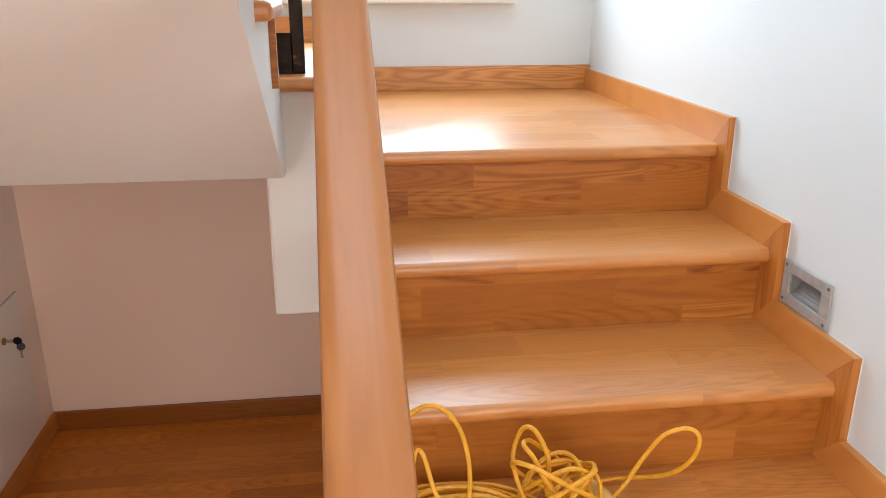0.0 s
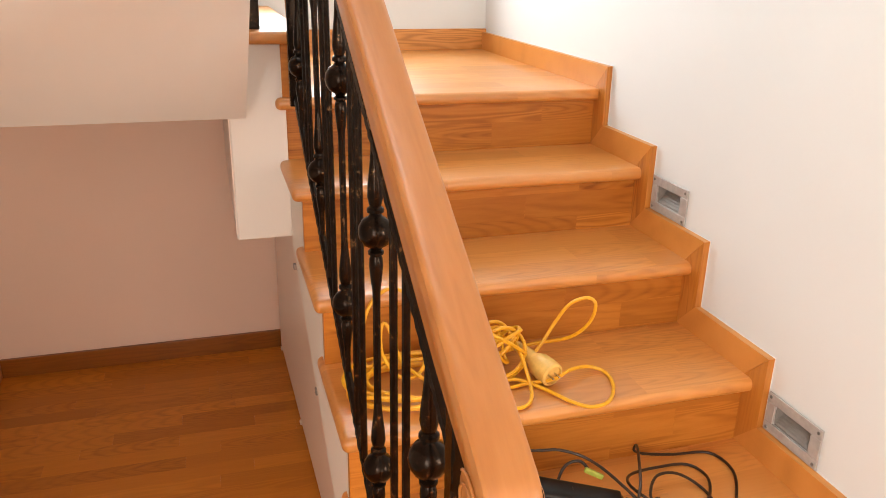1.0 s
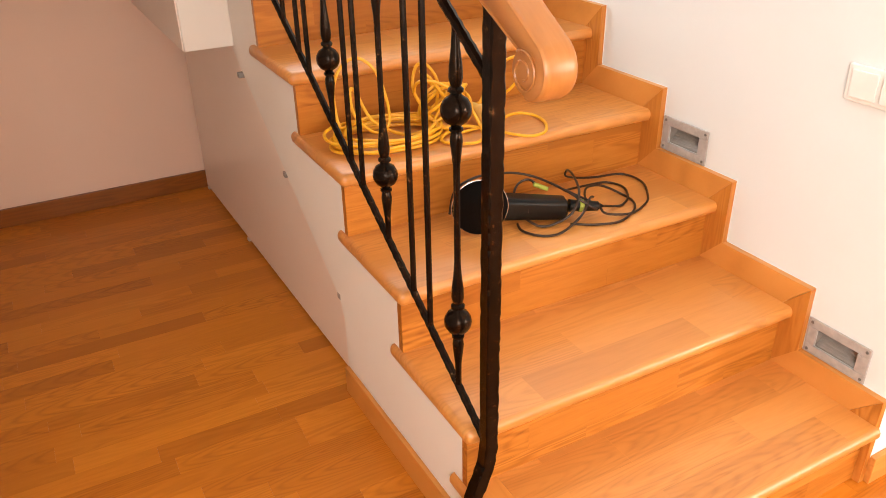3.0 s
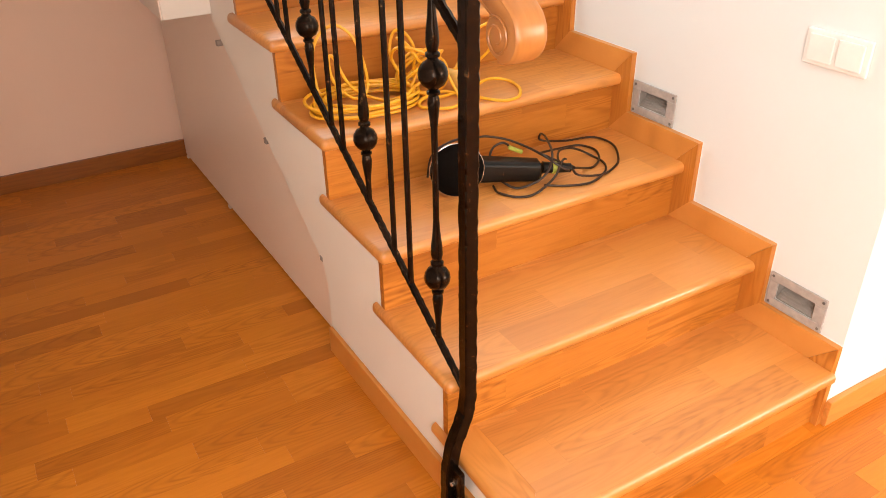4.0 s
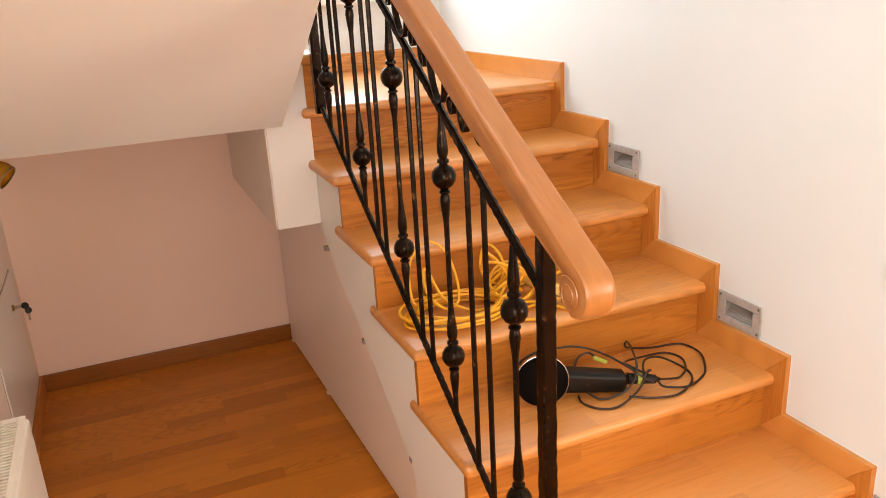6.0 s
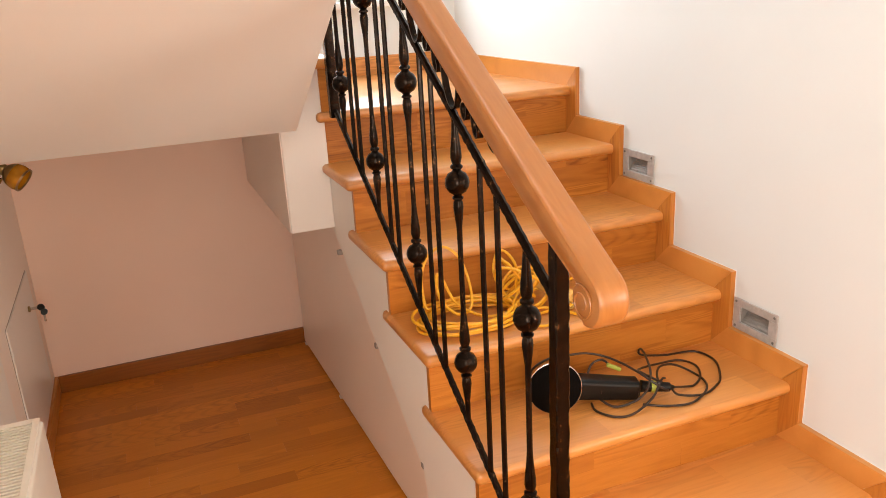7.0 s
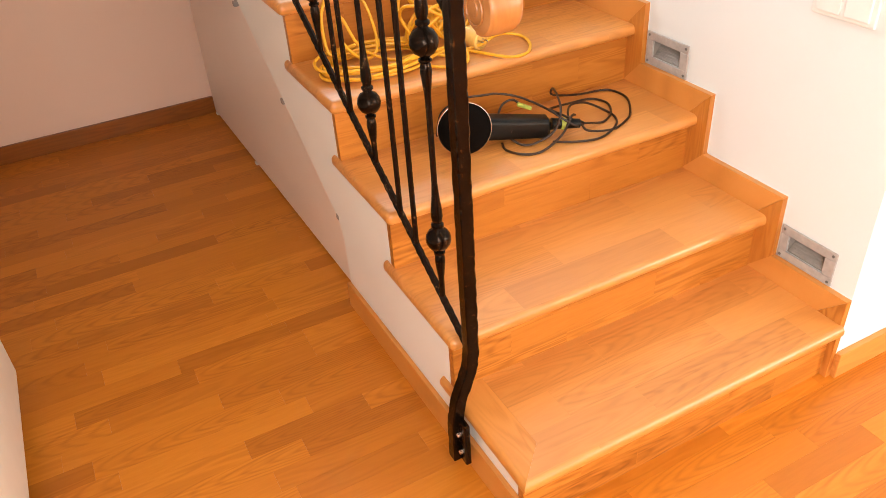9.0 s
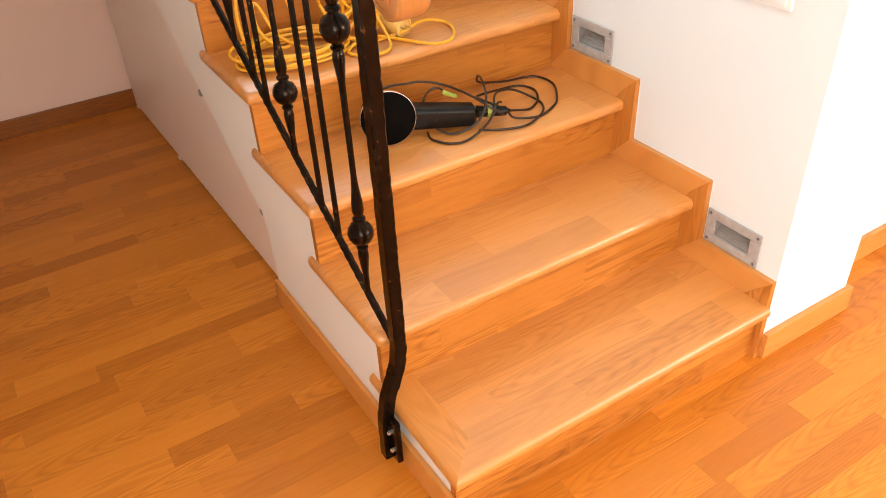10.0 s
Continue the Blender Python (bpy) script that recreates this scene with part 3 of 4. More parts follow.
def forged(pts, half, seed=0, step=0.011):
    """A thick square bar with chamfered edges dented by the hammer."""
    rnd = random.Random(seed)
    P = [Vector(p) for p in pts]
    Q = []
    for a, b in zip(P, P[1:]):
        c = max(2, int((b - a).length / step))
        Q += [a.lerp(b, i / c) for i in range(c)]
    Q.append(P[-1])
    bm = bmesh.new()
    rings = []
    for i, p in enumerate(Q):
        d = (Q[min(i + 1, len(Q) - 1)] - Q[max(i - 1, 0)]).normalized()
        u = (Vector((1, 0, 0)) - d * d.x).normalized()
        w = d.cross(u)
        ring = []
        for su, sw_, first in ((1, -1, 0), (1, 1, 1), (-1, 1, 0), (-1, -1, 1)):
            h = half * (1 + rnd.uniform(-0.012, 0.012))
            c = half * rnd.choice((0.12, 0.18, 0.27)) * rnd.uniform(0.9, 1.1)
            pair = [(su * (h - c), sw_ * h), (su * h, sw_ * (h - c))]
            for x_, y_ in (pair if first == 0 else pair[::-1]):
                ring.append(bm.verts.new(p + u * x_ + w * y_))
        rings.append(ring)
    for A, B in zip(rings, rings[1:]):
        for k in range(8):
            bm.faces.new((A[k], A[(k + 1) % 8], B[(k + 1) % 8], B[k]))
    bm.faces.new(rings[0][::-1])
    bm.faces.new(rings[-1])
    return bm


Y_POST, Y_TOP = 0.338, 1.735
part("lower_bar", hammered([(rx(Y_POST), Y_POST + 0.01, low_z(Y_POST + 0.01)), (rx(Y_TOP), Y_TOP, low_z(Y_TOP))], 0.0084, 8, 3, 0.085, 0.0125), IRON, rail, "", True)
part("upper_bar", hammered([(rx(Y_POST), Y_POST + 0.01, up_z(Y_POST + 0.01)), (rx(Y_TOP), Y_TOP, up_z(Y_TOP))], 0.0092, 8, 4, 0.09, 0.0125), IRON, rail, "", True)
post = part("post", forged([(0.078, 0.330, 0.038), (0.080, 0.331, 0.150), (0.093, 0.335, 0.205), (RX - 0.006, 0.337, 0.29), (RX, Y_POST, 0.335), (RX, Y_POST, rail_z(Y_POST) - 0.012)], 0.0142, 5), IRON, rail, "thick hammered iron post bent out at its foot")
part("bolt_plate", box(0.080, 0.0950, 0.288, 0.362, 0.040, 0.165, 0.004), IRON, post)
for yy, zz in ((0.305, 0.075), (0.312, 0.125)):
    part("bolt", lathe([(0.001, 0), (0.006, 0.0005), (0.006, 0.008), (0.002, 0.01)], 8, pose(0.0812, yy, zz, 0, -90, 0)), STEEL, post)
newel = part("newel", forged([(rx(Y_TOP), Y_TOP, low_z(Y_TOP) - 0.03), (rx(Y_TOP), Y_TOP, rail_z(Y_TOP))], 0.0155, 6), IRON, rail)


def knob_profile():
    return [(0.0062, -0.13), (0.0066, -0.10), (0.0095, -0.075), (0.0115, -0.055), (0.0105, -0.044), (0.0085, -0.039), (0.0125, -0.036), (0.0125, -0.032), (0.0085, -0.029),
            (0.011, -0.0255), (0.020, -0.0195), (0.0258, -0.0095), (0.0274, 0.0), (0.0258, 0.0095), (0.020, 0.0195), (0.0115, 0.0245), (0.009, 0.029), (0.0135, 0.032), (0.0135, 0.037), (0.009, 0.041),
            (0.0105, 0.046), (0.0125, 0.056), (0.0115, 0.075), (0.008, 0.105), (0.0064, 0.13)]


Y_A, STEP = 0.449, 0.0982
UNEVEN = {1: 0.18, 2: -0.08, 3: 0.10, 4: 0.38, 7: 0.38, 10: 0.38}
for i in range(13):
    y = Y_A + STEP * (i + UNEVEN.get(i, 0.0))
    z0, z1 = low_z(y) + 0.004, up_z(y) - 0.004
    bal = part("baluster", tube([(rx(y), y, z0), (rx(y), y, (z0 + z1) / 2), (rx(y), y, z1)], 0.0064, 8), IRON, rail, "", True)
    if i % 3 == 0:
        for zz in (low_z(y) + 0.156, up_z(y) - 0.146):
            part("knob", lathe(knob_profile(), 20, pose(rx(y), y, zz)), IRON, bal, "turned iron ball ornament", True)


def scroll(yc, lowest=False):
    """A C scroll on the upper bar, its curled ends under the handrail."""
    half = [(0.0, 0.014), (0.014, 0.018), (0.028, 0.034), (0.037, 0.060), (0.042, 0.086), (0.048, 0.104), (0.058, 0.111), (0.072, 0.105), (0.083, 0.086), (0.087, 0.062), (0.083, 0.043), (0.073, 0.034), (0.063, 0.039), (0.060, 0.052), (0.065, 0.061)]
    uv = [(-0.96 * u, v + 0.10 * u) for u, v in reversed(half)] + half[1:]
    if lowest:
        uv = [(-0.045, 0.122), (-0.030, 0.099), (-0.012, 0.084), (0.006, 0.081), (0.022, 0.090), (0.036, 0.103)] + [(u, v + 0.012) for u, v in half[5:]]
    P = [(rx(yc), yc + u, up_z(yc + u) + v) for u, v in uv]
    return tube(smooth_path(P, 4), 0.0100, 4, up=(1, 0, 0), flat=0.30)


for i in range(6):
    part("scroll", scroll(0.569 + 0.191 * i, i == 0), IRON, rail, "small forged scroll", True)

# handrail with its rolled end
t = math.atan(S)
HW, HT = 0.0295, 0.021
RAIL_X = 0.1255


def rail_section(bm, y, z, tilt, low=0.021):
    sec = []
    for k in range(32):
        a = 2 * math.pi * k / 32
        c, s = math.cos(a), math.sin(a)
        e = 0.40
        u = HW * math.copysign(abs(c) ** e, c)
        v = (HT if s > 0 else low) * math.copysign(abs(s) ** e, s)
        if k in (2, 14):
            u *= 0.955
        if k in (18, 30):
            u *= 0.93
        sec.append(bm.verts.new((RAIL_X - 0.010 * (y - 0.3) + u, y - v * math.sin(tilt), z + v * math.cos(tilt))))
    return sec


bm = bmesh.new()
rings = []
for i in range(26):
    y = 1.80 - (1.80 - 0.190) * i / 25
    rings.append(rail_section(bm, y, rail_z(y), t, 0.037 - 0.016 * max(0, i - 23) / 2))
y0, z0 = 0.190, rail_z(0.190)
# roll: the rail bends over and under
cyl = (y0 + math.sin(t) * 0.031 * 1.0, z0 - math.cos(t) * 0.031)
for i in range(1, 15):
    a = math.radians(10.5 * i)
    ny, nz = -math.sin(t), math.cos(t)
    ca, sa = math.cos(a), math.sin(a)
    vy, vz = ny * ca - nz * sa, ny * sa + nz * ca
    rr = 0.031 - 0.0008 * i
    rings.append(rail_section(bm, cyl[0] + vy * rr, cyl[1] + vz * rr, t + a))
for A, B in zip(rings, rings[1:]):
    for k in range(32):
        bm.faces.new((A[k], A[(k + 1) % 32], B[(k + 1) % 32], B[k]))
bm.faces.new(rings[0])
bm.faces.new(rings[-1][::-1])
handrail = part("handrail", bm, RAILWOOD, rail, "rounded oak handrail", True)
m = pose(RAIL_X, cyl[0], cyl[1], 0, 90, 0)
vol = part("volute", lathe([(0.01, -HW - 0.001), (0.020, -HW + 0.0005), (0.0315, -HW + 0.003), (0.034, -HW + 0.008), (0.034, HW - 0.008), (0.0315, HW - 0.003), (0.020, HW - 0.0005), (0.01, HW + 0.001)], 32, m), RAILWOOD, handrail, "carved spiral end of the handrail", True)
for side in (-1, 1):
    sp = []
    for k in range(36):
        a = radians(16 * k + 60)
        r = 0.031 - 0.00062 * k
        sp.append((RAIL_X + side * (HW + 0.0005), cyl[0] + r * math.cos(a), cyl[1] + r * math.sin(a)))
    part("spiral", tube(sp, 0.0019, 6), RAILWOOD, vol, "", True)

# railing of the raised landing, only its foot in view
rail2 = thing("landing_railing", (0.02, 1.86, Z8), "black iron railing post on the raised landing", "railing")
part("post", forged([(0.028, 1.855, Z8), (0.028, 1.855, Z8 + 0.95)], 0.0148, 8), IRON, rail2)
part("foot_scroll", prism([(1.83, Z8 + 0.001), (1.885, Z8 + 0.001), (1.87, Z8 + 0.04), (1.84, Z8 + 0.09)], "x", -0.030, 0.014), IRON, rail2)


# ---- step lights ----
def step_light(y0, z0):
    o = thing("step_light", (WALL_X, y0 + 0.081, z0), "grey cast metal step light set in the wall", "lamp", "step lights along the stairs")
    x0, x1 = WALL_X - 0.006, WALL_X - 0.0008
    y1, z1 = y0 + 0.162, z0 + 0.096
    y0 -= 0.005
    a, b, c, d = y0 + 0.031, y1 - 0.026, z0 + 0.024, z0 + 0.072
    fr = bmesh.new()
    for q in ((y0, y1, z0, c), (y0, y1, d, z1), (y0, a, c, d), (b, y1, c, d)):
        box(x0, x1, q[0], q[1], q[2], q[3], 0.0012, 1, bm=fr)
    part("plate", fr, ALU, o)
    g2 = bmesh.new()
    xb = WALL_X + 0.033
    box(xb, xb + 0.001, a, b, c, d, bm=g2)
    box(x1, xb, a + 0.0002, b - 0.0002, c + 0.0002, c + 0.0012, bm=g2)
    box(x1, xb, a + 0.0002, b - 0.0002, d - 0.0012, d - 0.0002, bm=g2)
    box(x1, xb, a + 0.0002, a + 0.0012, c, d, bm=g2)
    box(x1, xb, b - 0.0012, b - 0.0002, c, d, bm=g2)
    part("recess", g2, ALU_IN, o)
    ribs = [(xb, c + 0.0015), (x1 + 0.003, c + 0.0015)]
    for k in range(6):
        q0, q1 = k / 6, (k + 0.6) / 6
        for q, off in ((q0, 0.0), (q0 + 0.01, -0.0022), (q1, -0.0022), (q1 + 0.01, 0.0)):
            ribs.append((x1 + 0.004 + (xb - x1 - 0.005) * q + off * 0.7, c + 0.003 + (d - c - 0.014) * q - off * 0.7))
    part("slope", prism(ribs + [(xb, d - 0.011)], "y", a + 0.002, b - 0.002), ALU_IN, o, "ribbed lamp deflector")
    for yy in (y0 + 0.010, y1 - 0.010):
        for zz in (z0 + 0.010, z1 - 0.010):
            part("screw", lathe([(0.001, 0), (0.0042, 0.0002), (0.0036, 0.0016), (0.001, 0.002)], 8, pose(x0, yy, zz, 0, -90, 0)), SCREW, o)
    return o


for n in (1, 3, 5):
    step_light(nose(n + 1) - 0.036 - 0.166, n * RISE + H + 0.0015)

# ---- double switch ----
sw = thing("light_switch", (WALL_X, 0.29, 0.88), "white double light switch on the wall", "switch")
part("plate", box(WALL_X - 0.009, WALL_X - 0.0005, 0.212, 0.370, 0.879, 0.958, 0.003), PLASTIC, sw)
part("rocker", box(WALL_X - 0.014, WALL_X - 0.009, 0.224, 0.286, 0.889, 0.948, 0.002), PLASTIC, sw)
part("rocker", box(WALL_X - 0.014, WALL_X - 0.009, 0.296, 0.358, 0.889, 0.948, 0.002), PLASTIC, sw)

# ---- hatch door in the left wall ----
door = thing("door_1", (LEFT, 2.27, 0.1), "low white lacquered hatch door with a key in it", "door", kind="structure")
part("gap", box(LEFT + 0.0004, LEFT + 0.0014, 1.9345, 2.6055, 0.0975, 0.6155), simple("shadow_joint", (0.42, 0.34, 0.30), 0.8), door)
part("leaf", box(LEFT + 0.0014, LEFT + 0.006, 1.937, 2.603, 0.10, 0.613, 0.0015), LACQUER, door)
lock = part("lock", lathe([(0.002, 0), (0.012, 0.0005), (0.012, 0.006), (0.008, 0.008), (0.002, 0.008)], 14, pose(LEFT + 0.006, 2.44, 0.505, 0, 90, 0)), BRASS, door, "brass lock cylinder", True)
part("key", box(LEFT + 0.014, LEFT + 0.040, 2.4385, 2.4415, 0.499, 0.511, 0.001), STEEL, lock)
part("key_head", lathe([(0.003, -0.002), (0.013, -0.002), (0.014, 0), (0.013, 0.002), (0.003, 0.002)], 14, pose(LEFT + 0.050, 2.44, 0.505, 90, 0, 0)), BLACK, lock, "black key head", True)
part("spare_key", box(LEFT + 0.052, LEFT + 0.060, 2.437, 2.440, 0.445, 0.49, 0.001), STEEL, lock)
part("spare_key_head", lathe([(0.003, -0.002), (0.012, -0.002), (0.013, 0), (0.012, 0.002), (0.003, 0.002)], 14, pose(LEFT + 0.058, 2.438, 0.485, 80, 0, 20)), BLACK, lock, "", True)

# ---- wall spot ----
spot = thing("wall_spotlight", (LEFT, 2.16, 1.07), "brass wall spotlight with an amber glass shade", "lamp")
part("rosette", lathe([(0.002, 0), (0.042, 0.0005), (0.042, 0.012), (0.034, 0.02), (0.002, 0.021)], 24, pose(LEFT + 0.0005, 2.16, 1.075, 0, 90, 0)), BRASS, spot, "", True)
part("arm", tube(smooth_path([(LEFT + 0.02, 2.16, 1.078), (LEFT + 0.05, 2.16, 1.086), (LEFT + 0.075, 2.16, 1.088)], 5), 0.006, 8), BRASS, spot, "", True)
part("stay", tube([(LEFT + 0.012, 2.15, 1.052), (LEFT + 0.055, 2.15, 1.058), (LEFT + 0.062, 2.152, 1.072)], 0.004, 8), BRASS, spot, "", True)
hm = Matrix.Translation((LEFT + 0.064, 2.16, 1.107)) @ Matrix.Scale(0.9, 4) @ Vector((0.76, -0.28, -0.58)).to_track_quat("Z", "Y").to_matrix().to_4x4()
part("holder", lathe([(0.004, -0.024), (0.017, -0.023), (0.019, -0.018), (0.019, 0.016), (0.016, 0.020), (0.004, 0.021)], 24, hm), BRASS, spot, "", True)
shade = part("shade", lathe([(0.006, 0.018), (0.018, 0.018), (0.027, 0.024), (0.038, 0.036), (0.044, 0.048), (0.043, 0.049), (0.036, 0.039), (0.006, 0.024)], 32, hm), BRASS, spot, "aged brass back of the shade", True)
part("glass", lathe([(0.0435, 0.0475), (0.0475, 0.060), (0.0485, 0.074), (0.0455, 0.089), (0.0435, 0.0885), (0.0462, 0.074), (0.0452, 0.060), (0.0415, 0.0495)], 32, hm, ring=True), AMBER, shade, "amber glass bell", True)
part("rim", lathe([(0.0455, 0.0885), (0.0478, 0.0895), (0.0465, 0.0955), (0.0425, 0.0955), (0.0425, 0.0890)], 32, hm, ring=True), BRASS, shade, "dark brass rim", True)
part("bulb", lathe([(0.003, 0.022), (0.014, 0.024), (0.024, 0.040), (0.028, 0.056), (0.024, 0.070), (0.010, 0.078), (0.002, 0.079)], 20, hm), AMBER, spot, "unlit bulb behind the glass", True)

# ---- radiator ----
rad = thing("radiator", (-0.9, 0.5, 0.08), "cream enamelled panel radiator with a slotted top grille", "radiator")
RX0, RX1, RY0, RY1, RZ0, RZ1 = -0.945, -0.820, -0.2, 1.172, 0.07, 0.653
part("front_panel", box(RX1 - 0.018, RX1, RY0, RY1, RZ0, RZ1 - 0.004, 0.009, 4), RADIATOR, rad, "", True)
part("rear_panel", box(RX0, RX0 + 0.016, RY0, RY1, RZ0, RZ1 - 0.004, 0.005, 3), RADIATOR, rad)
for yy in (RY0, RY1 - 0.003):
    part("side_cover", box(RX0 + 0.004, RX1 - 0.006, yy, yy + 0.004, RZ0 + 0.02, RZ1 + 0.001, 0.001, 1), RADIATOR, rad)
g = bmesh.new()
for q in ((RX0 + 0.004, RX0 + 0.018), (RX1 - 0.021, RX1 - 0.006)):
    box(q[0], q[1], RY0, RY1, RZ1 - 0.004, RZ1 + 0.003, 0.001, 1, bm=g)
part("grille_frame", g, RADIATOR, rad)
part("grille_end", box(RX0 + 0.018, RX1 - 0.021, RY1 - 0.022, RY1, RZ1 - 0.004, RZ1 + 0.003), RADIATOR, rad)
SLAT = box(RX0 + 0.016, RX1 - 0.020, -0.0031, 0.0031, RZ1 - 0.003, RZ1 + 0.002)
first = part("slat", SLAT, RADIATOR, rad)
slat_me = first.data
yy = RY1 - 0.030
first.location.y = yy
while yy > RY0 + 0.02:
    yy -= 0.0135
    o = new("slat", slat_me)
    o.parent, o.matrix_parent_inverse = rad, first.matrix_parent_inverse.copy()
    o.location.y = yy
# The dark colour of the fins carries the shade inside the radiator
part("fin_block", box(RX0 + 0.02, RX1 - 0.022, RY0 + 0.02, RY1 - 0.02, RZ0 + 0.03, RZ1 - 0.10), simple("radiator_inside_shaded", (0.16, 0.12, 0.085), 0.8), rad)
for yy in (0.1, 0.95):
    part("wall_bracket", box(LEFT + 0.0005, RX0 + 0.002, yy, yy + 0.03, 0.15, 0.55), RADIATOR, rad)

# ---- yellow extension lead on the fourth step ----
Z4 = 4 * RISE + 0.0052
lead = thing("extension_lead", (0.35, 1.08, 0.70), "tangled yellow extension lead heaped on a stair tread", "cable")
rnd = random.Random(11)
path = []
for i in range(9 * 14):
    a = 2 * math.pi * i / 14 + 2.4
    turn = i / 14
    rrx = 0.138 + 0.016 * math.sin(turn * 2.1) + rnd.uniform(-0.004, 0.004)
    rry = 0.092 + 0.012 * math.cos(turn * 1.7) + rnd.uniform(-0.004, 0.004)
    path.append((0.285 + 0.012 * math.sin(turn * 3.3) + rrx * math.cos(a), 1.092 + 0.010 * math.cos(turn * 2.7) + rry * math.sin(a), Z4 + 0.003 * turn + 0.008 * abs(math.sin(a * 1.5 + turn)) * min(1, turn * 0.4)))
path += [(0.18, 1.15, 0.74), (0.185, 1.19, 0.82), (0.215, 1.205, 0.875), (0.26, 1.20, 0.895), (0.30, 1.18, 0.86), (0.315, 1.15, 0.79), (0.30, 1.11, 0.735), (0.25, 1.09, 0.73),
         (0.215, 1.13, 0.77), (0.22, 1.165, 0.82), (0.235, 1.165, 0.82), (0.26, 1.12, 0.75), (0.32, 1.06, 0.72), (0.38, 1.06, 0.72)]
part("cable", tube(smooth_path(path, 4), 0.0043, 8), YELLOW, lead, "", True)
path = [(0.38, 1.05, 0.715)]
for i in range(6 * 12):
    a = 2 * math.pi * i / 12 + 1.0
    turn = i / 12
    r = 0.064 + 0.016 * math.sin(turn * 2.9) + rnd.uniform(-0.004, 0.004)
    path.append((0.462 + 0.015 * math.sin(turn * 4) + r * math.cos(a), 1.115 + 0.8 * r * math.sin(a), Z4 + 0.042 + 0.009 * turn + (0.030 + 0.006 * turn) * math.sin(a + 0.9 * turn)))
path += [(0.448, 1.12, 0.75), (0.443, 1.107, 0.83), (0.425, 1.139, 0.87), (0.404, 1.154, 0.86), (0.39, 1.139, 0.80), (0.42, 1.08, 0.73), (0.47, 1.05, 0.715), (0.53, 1.09, 0.72)]
part("cable", tube(smooth_path(path, 4), 0.0043, 8), YELLOW, lead, "", True)
path = [(0.53, 1.10, 0.715), (0.586, 1.131, 0.74), (0.635, 1.161, 0.78), (0.668, 1.155, 0.83), (0.704, 1.14, 0.85), (0.720, 1.125, 0.84), (0.716, 1.128, 0.80), (0.696, 1.145, 0.76), (0.667, 1.174, 0.73), (0.588, 1.20, 0.712),
        (0.50, 1.17, 0.71), (0.44, 1.09, 0.715), (0.46, 1.03, 0.71), (0.521, 1.036, 0.708), (0.575, 1.019, 0.72), (0.627, 1.042, 0.724), (0.68, 1.06, 0.715), (0.714, 1.039, 0.7065), (0.703, 0.98, 0.7062), (0.663, 0.925, 0.7062),
        (0.617, 0.914, 0.7062), (0.583, 0.946, 0.7062), (0.541, 1.015, 0.708), (0.49, 1.05, 0.715), (0.42, 1.03, 0.71), (0.398, 0.994, 0.7065), (0.436, 0.957, 0.7062), (0.477, 0.95, 0.7062), (0.508, 0.98, 0.712), (0.515, 1.037, 0.745),
        (0.51, 1.082, 0.78), (0.503, 1.147, 0.80), (0.476, 1.17, 0.80), (0.434, 1.16, 0.78), (0.409, 1.14, 0.73), (0.45, 1.17, 0.725), (0.50, 1.20, 0.74), (0.525, 1.195, 0.748)]
part("cable", tube(smooth_path(path, 5), 0.0043, 8), YELLOW, lead, "", True)
pm = look((0.527, 1.185, 0.747), (0.575, 1.012, 0.729)) @ pose(0, 0, 0, 180, 0, 0)
plug = part("plug", lathe([(0.006, -0.002), (0.0085, 0.0), (0.0095, 0.03), (0.013, 0.055), (0.016, 0.075), (0.0165, 0.10), (0.024, 0.118), (0.0275, 0.125), (0.029, 0.150), (0.0275, 0.172), (0.022, 0.175), (0.021, 0.169), (0.004, 0.168)], 24, pm), CREAM, lead, "cream yellow rubber plug", True)
for sx in (-1, 1):
    part("pin", lathe([(0.001, 0.168), (0.0024, 0.1682), (0.0024, 0.186), (0.001, 0.188)], 10, pm @ pose(0.0085 * sx, 0, 0)), STEEL, plug)
part("hanger", box(-0.006, 0.006, 0.022, 0.036, 0.135, 0.16, 0.003), CREAM, plug).data.transform(pm)

# ---- angle grinder on the third step ----
Z3 = 3 * RISE
tool = thing("angle_grinder", (0.5, 0.8, Z3), "black angle grinder with a round pad and tangled cord", "power tool")
disc_c = Vector((0.396, 0.812, Z3 + 0.0725))
axis = Vector((0.30, -0.118, -0.030)).normalized()
face = Vector((-0.34, -0.935, 0.09)).normalized()


def from_z(at, d):
    return Matrix.Translation(at) @ d.to_track_quat("Z", "Y").to_matrix().to_4x4()


dm = from_z(disc_c, face)
pad = part("pad", lathe([(0.002, 0.004), (0.067, 0.0045), (0.0692, 0.003), (0.0692, -0.006), (0.05, -0.010), (0.002, -0.011)], 48, dm), DISC, tool, "round black grinding pad", True)
part("rim", lathe([(0.0690, 0.0052), (0.0702, 0.0048), (0.0706, 0.0), (0.0702, -0.004), (0.0690, -0.0044)], 48, dm, ring=True), STEEL, pad, "thin bright metal rim", True)
part("guard", lathe([(0.015, -0.030), (0.056, -0.029), (0.061, -0.024), (0.061, -0.013), (0.057, -0.0125), (0.055, -0.022), (0.015, -0.024)], 36, dm), BLACK, tool, "", True)
head_c = disc_c - face * 0.045 + axis * 0.012
part("gear_head", box(-0.030, 0.030, -0.026, 0.026, -0.034, 0.036, 0.011, 4), BLACK, tool, "", True).data.transform(from_z(head_c, axis))
bm_ = Matrix.Translation((0, 0, -0.014)) @ from_z(head_c + axis * 0.03, axis)
bodyb = box(-0.0305, 0.0305, -0.0305, 0.0305, 0.0, 0.192, 0.013, 5)
